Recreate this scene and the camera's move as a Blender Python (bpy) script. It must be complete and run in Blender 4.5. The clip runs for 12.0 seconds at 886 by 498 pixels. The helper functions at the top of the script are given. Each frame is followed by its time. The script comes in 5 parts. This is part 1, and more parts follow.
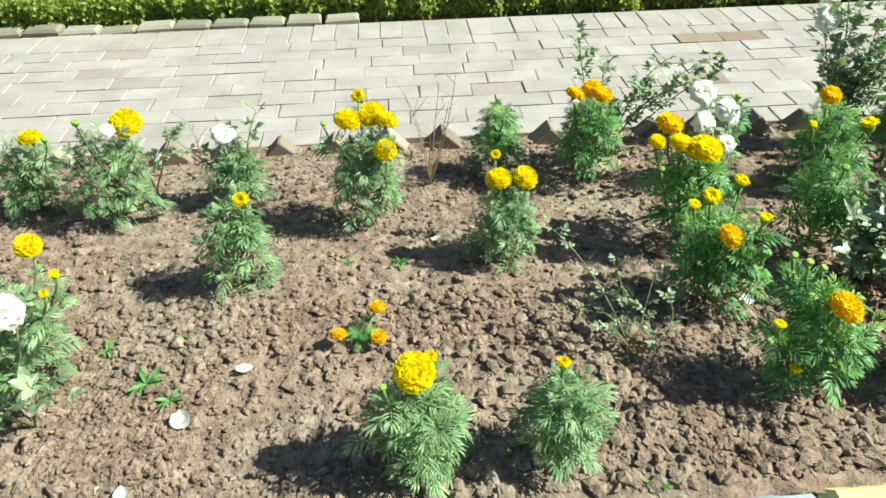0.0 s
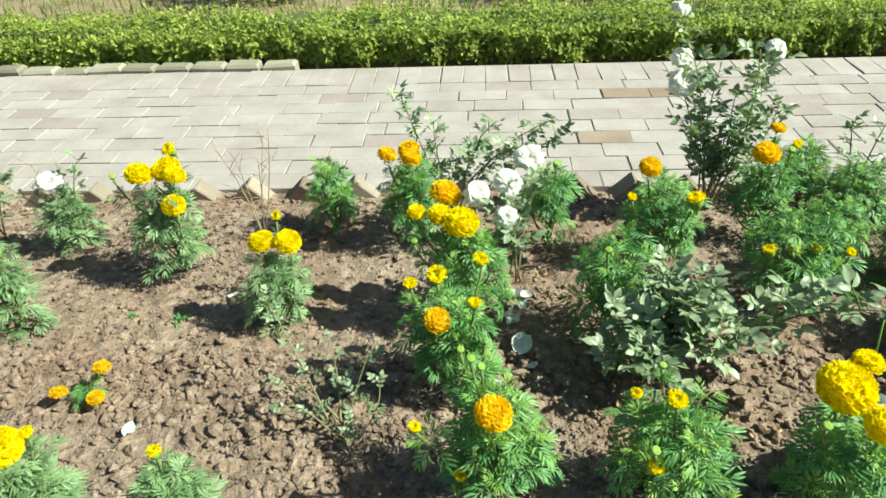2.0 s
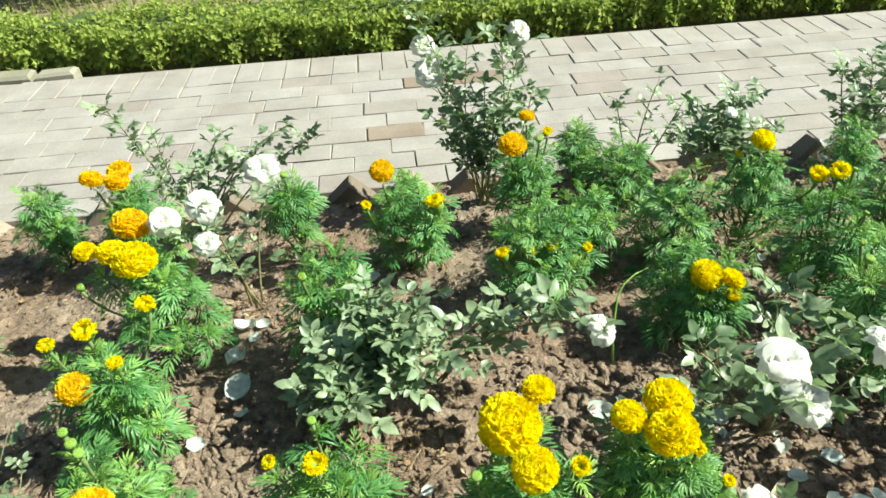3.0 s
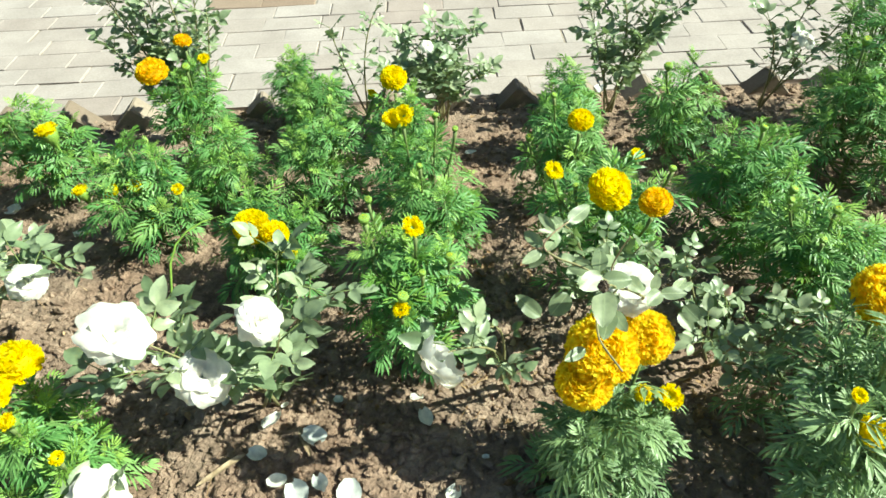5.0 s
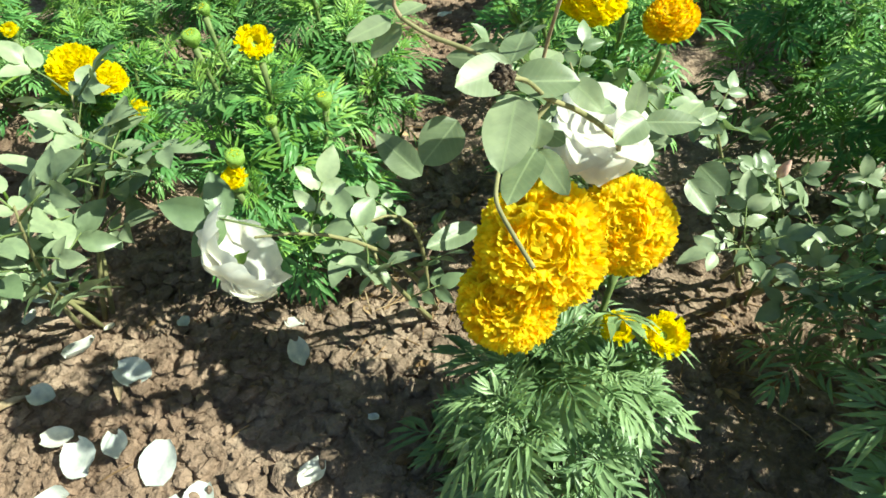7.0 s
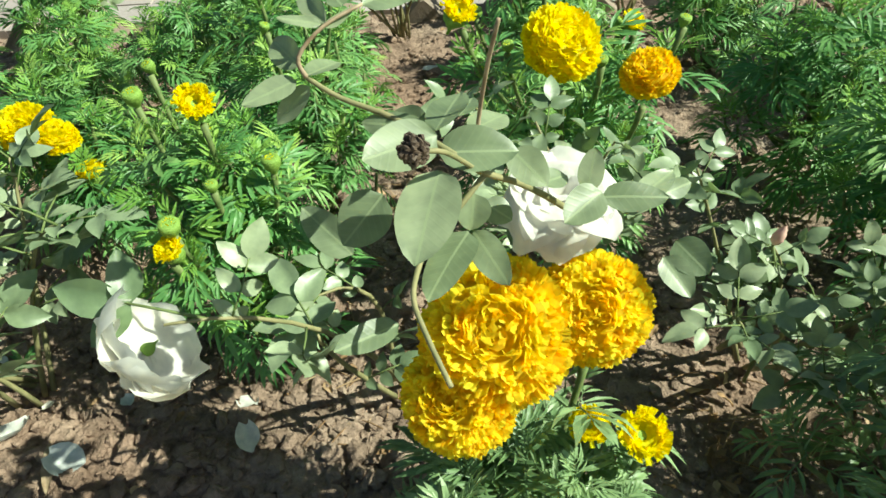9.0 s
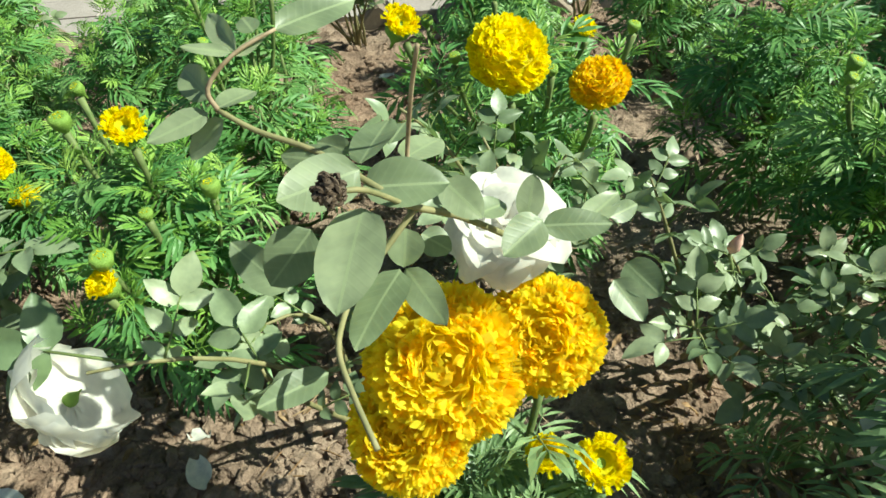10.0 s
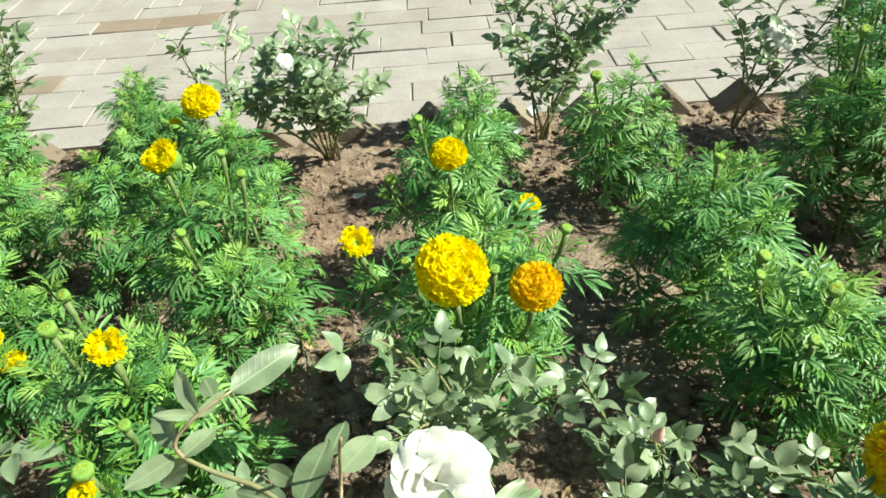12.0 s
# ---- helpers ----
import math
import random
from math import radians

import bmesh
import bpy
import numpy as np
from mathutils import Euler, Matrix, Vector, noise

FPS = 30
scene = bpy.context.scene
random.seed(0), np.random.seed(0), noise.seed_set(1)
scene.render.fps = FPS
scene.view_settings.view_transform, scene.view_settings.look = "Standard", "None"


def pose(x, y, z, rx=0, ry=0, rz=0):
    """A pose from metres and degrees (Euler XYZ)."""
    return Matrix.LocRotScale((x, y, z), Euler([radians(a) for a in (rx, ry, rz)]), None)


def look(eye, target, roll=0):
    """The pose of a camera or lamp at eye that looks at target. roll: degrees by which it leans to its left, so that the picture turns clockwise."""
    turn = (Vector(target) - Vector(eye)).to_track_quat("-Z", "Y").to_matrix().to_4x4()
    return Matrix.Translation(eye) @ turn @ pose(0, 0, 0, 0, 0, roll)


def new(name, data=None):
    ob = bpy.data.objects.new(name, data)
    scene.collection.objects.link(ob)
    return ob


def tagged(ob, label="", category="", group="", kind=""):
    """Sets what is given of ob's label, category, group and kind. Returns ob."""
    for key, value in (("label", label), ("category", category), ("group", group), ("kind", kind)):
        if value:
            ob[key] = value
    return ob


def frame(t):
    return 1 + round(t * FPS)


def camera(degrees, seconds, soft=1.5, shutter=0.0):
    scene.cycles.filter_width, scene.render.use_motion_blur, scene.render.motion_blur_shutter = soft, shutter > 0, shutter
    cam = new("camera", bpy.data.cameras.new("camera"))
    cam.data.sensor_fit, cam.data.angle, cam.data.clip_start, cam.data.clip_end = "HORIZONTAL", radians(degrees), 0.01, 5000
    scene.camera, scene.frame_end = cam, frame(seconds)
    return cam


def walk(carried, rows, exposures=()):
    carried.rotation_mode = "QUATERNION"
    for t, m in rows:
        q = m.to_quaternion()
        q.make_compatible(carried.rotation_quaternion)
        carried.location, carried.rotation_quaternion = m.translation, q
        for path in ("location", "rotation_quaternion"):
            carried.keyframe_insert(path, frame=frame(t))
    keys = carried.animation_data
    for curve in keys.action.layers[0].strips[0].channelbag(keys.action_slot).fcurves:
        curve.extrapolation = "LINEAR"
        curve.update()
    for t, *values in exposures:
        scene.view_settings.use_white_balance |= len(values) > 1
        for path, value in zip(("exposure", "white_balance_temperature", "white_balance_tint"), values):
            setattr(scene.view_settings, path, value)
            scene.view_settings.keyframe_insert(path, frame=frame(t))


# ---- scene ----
cam = camera(68.5, 12.0, soft=1.6)
PATH = [
    (0, (0.0385, -0.2448, 1.2567), (0.1192, 0.9185, 0.3132), -1.04),
    (0.5, (0.1988, -0.1701, 1.2308), (0.3778, 0.9549, 0.2549), -0.16),
    (1, (0.3864, -0.0774, 1.2546), (0.5168, 1.1043, 0.3400), -0.94),
    (1.5, (0.6414, -0.1253, 1.2644), (0.5784, 1.0892, 0.3864), -1.66),
    (2, (0.8687, -0.1524, 1.2665), (0.7810, 1.0601, 0.3877), -2.76),
    (2.5, (1.1145, -0.0421, 1.2105), (1.1027, 1.1485, 0.2982), -2.55),
    (3, (1.3772, 0.0388, 1.2027), (1.4689, 1.2259, 0.2903), -3.20),
    (3.5, (1.7490, -0.0031, 1.2138), (1.8213, 1.1498, 0.2569), -2.67),
    (3.7, (1.8526, -0.0020, 1.2040), (1.9002, 1.1427, 0.2357), -3.78),
    (5.3, (2.4560, 0.1027, 1.0506), (2.4355, 1.1831, 0.0103), -1.61),
    (5.5, (2.4911, 0.1079, 1.0176), (2.4090, 1.1727, -0.0357), -2.63),
    (6, (2.5474, 0.1598, 0.8911), (2.4479, 1.2060, -0.1792), -3.44),
    (6.5, (2.5500, 0.2553, 0.7772), (2.4386, 1.2215, -0.3648), -5.70),
    (7, (2.5545, 0.3131, 0.7349), (2.4696, 1.3139, -0.3792), -4.70),
    (7.2, (2.5640, 0.3269, 0.7259), (2.4925, 1.3612, -0.3582), -3.70),
    (8.8, (2.5933, 0.3685, 0.6998), (2.4908, 1.4446, -0.3400), -5.33),
    (9, (2.5963, 0.3762, 0.7028), (2.4966, 1.4549, -0.3348), -5.21),
    (9.5, (2.6006, 0.3963, 0.6942), (2.5098, 1.4646, -0.3549), -5.68),
    (10, (2.6150, 0.4033, 0.6990), (2.5780, 1.4848, -0.3397), -5.09),
    (10.5, (2.6273, 0.4077, 0.7013), (2.6095, 1.4909, -0.3362), -5.09),
    (11, (2.6546, 0.4081, 0.7304), (2.5986, 1.4546, -0.3428), -6.71),
    (11.5, (2.6802, 0.4442, 0.7903), (2.6717, 1.5185, -0.2565), -5.44),
    (12, (2.6605, 0.4541, 0.8557), (2.6640, 1.5984, -0.1142), -4.38),
]
walk(cam, [(t, look(eye, target, roll)) for t, eye, target, roll in PATH], [(0, 1.13, 6100, -11), (1.0, 1.10, 6250, -11), (3.7, 1.06, 6300, -11), (5.5, 1.24, 6400, -11), (7.0, 1.14, 6400, -12), (9.0, 0.9, 6400, -11), (11.5, 0.8, 6400, -11), (12, 1.03, 6400, -11)])

# ---- world, sun, exposure ----
SUN_ELEV, SUN_AZ = 43.0, -4.0          # degrees; azimuth from +x towards +y
world = bpy.data.worlds.new("sky")
scene.world = world
world.use_nodes = True
wn, wl = world.node_tree.nodes, world.node_tree.links
sky = wn.new("ShaderNodeTexSky")
sky.sky_type, sky.sun_disc = "NISHITA", False
sky.sun_elevation, sky.sun_rotation = radians(SUN_ELEV), radians(90 - SUN_AZ)
wl.new(sky.outputs[0], wn["Background"].inputs[0])
wn["Background"].inputs[1].default_value = 0.05
sun_data = bpy.data.lights.new("sun", "SUN")
sun_data.energy, sun_data.angle, sun_data.color = 5.0, radians(0.6), (1.0, 0.95, 0.86)
sun = new("sun", sun_data)
sd = Vector((math.cos(radians(SUN_ELEV)) * math.cos(radians(SUN_AZ)), math.cos(radians(SUN_ELEV)) * math.sin(radians(SUN_AZ)), math.sin(radians(SUN_ELEV))))
sun.matrix_world = look(sd * 20, (0, 0, 0))


# ---- materials ----
def material(name, rough=0.7, spec=0.3):
    m = bpy.data.materials.new(name)
    m.use_nodes = True
    b = m.node_tree.nodes["Principled BSDF"]
    b.inputs["Roughness"].default_value = rough
    b.inputs["Specular IOR Level"].default_value = spec
    return m, m.node_tree.nodes, m.node_tree.links, b


def ramp(nodes, links, fac, stops):
    r = nodes.new("ShaderNodeValToRGB")
    el = r.color_ramp.elements
    while len(el) < len(stops):
        el.new(0.5)
    for e, (p, c) in zip(el, stops):
        e.position, e.color = p, (*c, 1)
    links.new(fac, r.inputs[0])
    return r.outputs[0]


def tex(nodes, links, scale, detail=4, coord="Object", kind="ShaderNodeTexNoise"):
    tc = nodes.new("ShaderNodeTexCoord")
    n = nodes.new(kind)
    n.inputs["Scale"].default_value = scale
    if kind == "ShaderNodeTexNoise":
        n.inputs["Detail"].default_value = detail
        n.inputs["Roughness"].default_value = 0.62
    links.new(tc.outputs[coord], n.inputs["Vector"])
    return n.outputs[0]


def world_tex(nodes, links, scale, detail=4, kind="ShaderNodeTexNoise"):
    g = nodes.new("ShaderNodeNewGeometry")
    n = nodes.new(kind)
    n.inputs["Scale"].default_value = scale
    if kind == "ShaderNodeTexNoise":
        n.inputs["Detail"].default_value = detail
        n.inputs["Roughness"].default_value = 0.62
    links.new(g.outputs["Position"], n.inputs["Vector"])
    return n.outputs[0]


def mixc(nodes, links, a, b, fac, mode="MIX"):
    x = nodes.new("ShaderNodeMix")
    x.data_type, x.blend_type = "RGBA", mode
    for i, v in ((0, fac), (6, a), (7, b)):
        if isinstance(v, (int, float)):
            x.inputs[i].default_value = v
        elif isinstance(v, tuple):
            x.inputs[i].default_value = (*v, 1)
        else:
            links.new(v, x.inputs[i])
    return x.outputs[2]


def bump(nodes, links, bsdf, height, strength, dist):
    b = nodes.new("ShaderNodeBump")
    b.inputs["Strength"].default_value, b.inputs["Distance"].default_value = strength, dist
    links.new(height, b.inputs["Height"])
    links.new(b.outputs[0], bsdf.inputs["Normal"])


def leafy(name, stops, rough, spec, through_light, scale=60, obj=True, tint=(0.5, 0.8, 0.12)):
    """Leaf or petal: colour by piece and by fine mottling, and light that passes through."""
    m, n, l, b = material(name, rough, spec)
    if obj:
        rnd = n.new("ShaderNodeObjectInfo").outputs["Random"]
    else:
        rnd = n.new("ShaderNodeNewGeometry").outputs["Random Per Island"]
    base = ramp(n, l, rnd, stops)
    mot = world_tex(n, l, scale, 3)
    col = mixc(n, l, base, ramp(n, l, mot, [(0.3, (0.62, 0.62, 0.6)), (0.7, (1.25, 1.2, 1.1))]), 0.75, "MULTIPLY")
    l.new(col, b.inputs["Base Color"])
    tr = n.new("ShaderNodeBsdfTranslucent")
    l.new(mixc(n, l, col, tint, 0.35), tr.inputs[0])
    mx = n.new("ShaderNodeMixShader")
    mx.inputs[0].default_value = through_light
    l.new(b.outputs[0], mx.inputs[1])
    l.new(tr.outputs[0], mx.inputs[2])
    l.new(mx.outputs[0], n["Material Output"].inputs[0])
    bump(n, l, b, mot, 0.25, 0.002)
    return m


M_MLEAF = leafy("marigold_leaf", [(0, (0.070, 0.185, 0.052)), (0.5, (0.125, 0.28, 0.085)), (1, (0.235, 0.40, 0.13))], 0.46, 0.4, 0.22, tint=(0.40, 0.75, 0.14))
M_YOUNG = leafy("young_marigold_leaf", [(0, (0.15, 0.31, 0.055)), (0.5, (0.235, 0.41, 0.08)), (1, (0.34, 0.50, 0.12))], 0.46, 0.4, 0.28, tint=(0.40, 0.75, 0.14))
M_DUSTY = leafy("dusty_marigold_leaf", [(0, (0.115, 0.20, 0.085)), (0.5, (0.19, 0.295, 0.135)), (1, (0.28, 0.395, 0.195))], 0.46, 0.5, 0.22)
M_DUSTY_YOUNG = leafy("dusty_young_marigold_leaf", [(0, (0.17, 0.285, 0.09)), (0.5, (0.25, 0.37, 0.13)), (1, (0.35, 0.46, 0.18))], 0.46, 0.5, 0.26)
M_RLEAF = leafy("rose_leaf", [(0, (0.14, 0.20, 0.11)), (0.5, (0.235, 0.30, 0.185)), (1, (0.34, 0.40, 0.26))], 0.40, 0.5, 0.2)
def veined(m):
    """Adds a pale midrib and slanting side veins to a single-blade leaf lying along its x axis."""
    n, l = m.node_tree.nodes, m.node_tree.links
    b = n["Principled BSDF"]
    tc, sp = n.new("ShaderNodeTexCoord"), n.new("ShaderNodeSeparateXYZ")
    l.new(tc.outputs["Object"], sp.inputs[0])

    def calc(op, a, c):
        k = n.new("ShaderNodeMath")
        k.operation = op
        for i, v in ((0, a), (1, c)):
            if isinstance(v, (int, float)):
                k.inputs[i].default_value = v
            elif v is not None:
                l.new(v, k.inputs[i])
        return k.outputs[0]
    side = calc("ABSOLUTE", sp.outputs[1], None)
    run = calc("MULTIPLY", calc("SUBTRACT", sp.outputs[0], calc("MULTIPLY", side, 0.7)), 720.0)
    vein = calc("POWER", calc("ABSOLUTE", calc("SINE", run, None), None), 14.0)
    rib = calc("LESS_THAN", side, 0.0006)
    both = calc("MAXIMUM", calc("MULTIPLY", vein, 0.13), calc("MULTIPLY", rib, 0.7))
    old = b.inputs["Base Color"].links[0].from_socket
    l.new(mixc(n, l, old, (0.30, 0.36, 0.20), both), b.inputs["Base Color"])
    bump(n, l, b, both, 0.35, 0.0006)
    return m


M_BROAD = veined(leafy("broad_rose_leaf", [(0, (0.135, 0.18, 0.105)), (0.5, (0.21, 0.26, 0.16)), (1, (0.31, 0.36, 0.235))], 0.42, 0.5, 0.22))
M_HEDGE = leafy("hedge_leaf", [(0, (0.19, 0.245, 0.05)), (0.5, (0.32, 0.375, 0.08)), (1, (0.45, 0.48, 0.13))], 0.6, 0.2, 0.42, 8, False)
M_GRASS = leafy("grass_blade", [(0, (0.08, 0.14, 0.03)), (0.6, (0.18, 0.22, 0.05)), (1, (0.36, 0.30, 0.12))], 0.6, 0.3, 0.3, 5, False)
M_YELLOW = leafy("yellow_petal", [(0, (0.88, 0.71, 0.004)), (0.5, (0.92, 0.82, 0.008)), (1, (0.93, 0.89, 0.015))], 0.6, 0.2, 0.6, 90, False, (1.0, 0.8, 0.0))
M_GOLD = leafy("golden_petal", [(0, (0.955, 0.60, 0.02)), (0.42, (0.965, 0.78, 0.04)), (1, (0.97, 0.91, 0.07))], 0.6, 0.2, 0.6, 90, False, (1.0, 0.82, 0.02))
M_ORANGE = leafy("orange_petal", [(0, (0.89, 0.58, 0.012)), (0.5, (0.92, 0.70, 0.02)), (1, (0.94, 0.79, 0.03))], 0.6, 0.2, 0.6, 90, False, (1.0, 0.70, 0.0))
M_WHITE = leafy("white_petal", [(0, (0.86, 0.86, 0.83)), (1, (0.90, 0.90, 0.88))], 0.55, 0.3, 0.5, 40, False, (0.97, 0.96, 0.93))
M_PINK = leafy("pink_petal", [(0, (0.75, 0.42, 0.38)), (1, (0.82, 0.60, 0.52))], 0.55, 0.3, 0.2, 40, False, (0.9, 0.6, 0.5))
M_FALLEN = leafy("fallen_petal", [(0, (0.62, 0.68, 0.68)), (0.6, (0.76, 0.79, 0.78)), (1, (0.78, 0.75, 0.64))], 0.5, 0.4, 0.25, 70, True, (0.8, 0.85, 0.85))
M_DRY = leafy("dry_leaf", [(0, (0.18, 0.11, 0.06)), (0.6, (0.36, 0.24, 0.14)), (1, (0.52, 0.40, 0.27))], 0.8, 0.1, 0.1, 50, False, (0.5, 0.3, 0.1))


def stem_material(name, a, b_):
    m, n, l, b = material(name, 0.6, 0.3)
    t = tex(n, l, 90, 3)
    l.new(ramp(n, l, t, [(0.3, a), (0.7, b_)]), b.inputs["Base Color"])
    bump(n, l, b, t, 0.4, 0.001)
    return m


# dark green-brown with the shade of the hedge's inside put into the colour
M_CORE = stem_material("hedge_inner_shade", (0.05, 0.07, 0.025), (0.10, 0.12, 0.04))
M_WITHER = stem_material("withered_brown", (0.05, 0.035, 0.025), (0.12, 0.085, 0.06))
M_STEM = stem_material("green_stem", (0.09, 0.14, 0.04), (0.18, 0.22, 0.08))
M_CALYX = stem_material("green_calyx", (0.14, 0.26, 0.04), (0.24, 0.36, 0.07))
M_WOODY = stem_material("rose_cane", (0.17, 0.17, 0.075), (0.28, 0.25, 0.125))
M_TWIG = stem_material("dry_twig", (0.20, 0.14, 0.08), (0.42, 0.33, 0.22))
M_BARK = stem_material("bark", (0.06, 0.045, 0.03), (0.14, 0.10, 0.07))


def soil_material():
    m, n, l, b = material("dry_soil", 0.95, 0.1)
    big, mid, fine = world_tex(n, l, 2.2, 3), world_tex(n, l, 26, 6), world_tex(n, l, 160, 5)
    c = ramp(n, l, mid, [(0.28, (0.15, 0.112, 0.087)), (0.52, (0.292, 0.218, 0.17)), (0.78, (0.455, 0.362, 0.288))])
    c = mixc(n, l, c, ramp(n, l, big, [(0.34, (0.90, 0.79, 0.73)), (0.66, (1.08, 1.10, 1.09))]), 0.8, "MULTIPLY")
    c = mixc(n, l, c, ramp(n, l, fine, [(0.3, (0.75, 0.74, 0.72)), (0.7, (1.2, 1.2, 1.2))]), 0.7, "MULTIPLY")
    l.new(c, b.inputs["Base Color"])
    add = n.new("ShaderNodeMath")
    add.operation = "MULTIPLY_ADD"
    add.inputs[1].default_value = 3.0
    l.new(mid, add.inputs[0]), l.new(fine, add.inputs[2])
    bump(n, l, b, add.outputs[0], 0.9, 0.007)
    return m


def brick_material(name, stops, rnd=True, rough=0.9):
    m, n, l, b = material(name, rough, 0.15)
    big, fine = world_tex(n, l, 5, 5), world_tex(n, l, 120, 5)
    if rnd:
        base = ramp(n, l, n.new("ShaderNodeObjectInfo").outputs["Random"], stops)
    else:
        base = ramp(n, l, n.new("ShaderNodeNewGeometry").outputs["Random Per Island"], stops)
    c = mixc(n, l, base, ramp(n, l, big, [(0.3, (0.80, 0.78, 0.76)), (0.7, (1.15, 1.14, 1.12))]), 0.8, "MULTIPLY")
    c = mixc(n, l, c, ramp(n, l, fine, [(0.3, (0.8, 0.8, 0.8)), (0.7, (1.15, 1.15, 1.15))]), 0.6, "MULTIPLY")
    l.new(c, b.inputs["Base Color"])
    bump(n, l, b, fine, 0.5, 0.003)
    return m


PAVE = [(0, (0.305, 0.255, 0.237)), (0.03, (0.322, 0.275, 0.258)), (0.06, (0.34, 0.295, 0.277)), (0.6, (0.356, 0.314, 0.299)), (1, (0.374, 0.333, 0.319))]
M_SOIL = soil_material()
M_PAVE = brick_material("paving_brick", PAVE)
M_PAVE2 = brick_material("paving_brick_rest", PAVE, False)
M_JOINT = brick_material("joint_sand", [(0, (0.30, 0.255, 0.215)), (1, (0.31, 0.265, 0.225))], False)
M_TOOTH = brick_material("edging_brick", [(0, (0.18, 0.14, 0.11)), (0.5, (0.25, 0.205, 0.165)), (1, (0.33, 0.28, 0.23))])
M_PAVEDARK = brick_material("dark_paving_brick", [(0, (0.25, 0.185, 0.145)), (1, (0.29, 0.225, 0.18))])
M_KERBBRICK = brick_material("kerb_brick", [(0, (0.22, 0.20, 0.15)), (1, (0.34, 0.31, 0.25))])
M_YPAINT = brick_material("yellow_paint", [(0, (0.66, 0.61, 0.26)), (1, (0.68, 0.63, 0.29))], True, 0.6)
M_GPAINT = brick_material("grey_paint", [(0, (0.30, 0.34, 0.38)), (1, (0.34, 0.38, 0.42))], True, 0.6)
M_EARTH = brick_material("earth", [(0, (0.26, 0.20, 0.13)), (1, (0.26, 0.20, 0.13))], True)


# ---- mesh helpers ----
def mesh_of(name, V, Fc, mats, idx=None, smooth=False):
    me = bpy.data.meshes.new(name)
    me.from_pydata([tuple(map(float, v)) for v in V], [], [tuple(map(int, f)) for f in Fc])
    for m in (mats if isinstance(mats, (list, tuple)) else [mats]):
        me.materials.append(m)
    if idx is not None:
        me.polygons.foreach_set("material_index", np.asarray(idx, dtype=np.int32))
    if smooth:
        me.polygons.foreach_set("use_smooth", [True] * len(me.polygons))
    me.update()
    return me


def part_of(name, me, parent, m=None, label=""):
    ob = new(name, me)
    ob.parent = parent
    if m is not None:
        ob.matrix_basis = m
    return tagged(ob, label)


class Heap:
    """Many small pieces gathered into one mesh."""

    def __init__(self):
        self.V, self.F, self.I, self.n = [], [], [], 0

    def add(self, V, Fc, mat=0):
        V = np.asarray(V, float)
        self.V.append(V)
        self.F += [tuple(i + self.n for i in f) for f in Fc]
        self.I += [mat] * len(Fc)
        self.n += len(V)

    def mesh(self, name, mats, smooth=False):
        return mesh_of(name, np.concatenate(self.V), self.F, mats, self.I, smooth)


def tube(points, radii, sides=6):
    """A round stalk along points."""
    P = [Vector(p) for p in points]
    V, Fc = [], []
    for i, p in enumerate(P):
        d = (P[min(i + 1, len(P) - 1)] - P[max(i - 1, 0)]).normalized()
        a = d.cross(Vector((0.31, 0.87, 0.38))).normalized()
        b = d.cross(a)
        for k in range(sides):
            t = 2 * math.pi * k / sides
            V.append(p + (a * math.cos(t) + b * math.sin(t)) * radii[i])
    for i in range(len(P) - 1):
        for k in range(sides):
            k2 = (k + 1) % sides
            Fc.append((i * sides + k, i * sides + k2, (i + 1) * sides + k2, (i + 1) * sides + k))
    Fc.append(tuple(range(sides))[::-1])
    Fc.append(tuple((len(P) - 1) * sides + k for k in range(sides)))
    return V, Fc


def arc(a, b, bow, n=7):
    """Points from a to b, bowed by the vector bow at the middle."""
    a, b, bow = Vector(a), Vector(b), Vector(bow)
    return [a.lerp(b, i / (n - 1)) + bow * (4 * (i / (n - 1)) * (1 - i / (n - 1))) for i in range(n)]


def frame_of(direction, up=(0, 0, 1), twist=0.0):
    """Rotation whose x axis is direction and z as near as can be to up."""
    x = Vector(direction).normalized()
    y = Vector(up).cross(x)
    if y.length < 1e-4:
        y = Vector((0, 1, 0))
    y.normalize()
    z = x.cross(y)
    return Matrix((x, y, z)).transposed().to_4x4() @ Matrix.Rotation(twist, 4, "X")


def soil_z(x, y):
    return max(-0.012, 0.085 - 0.077 * (y - 0.75))


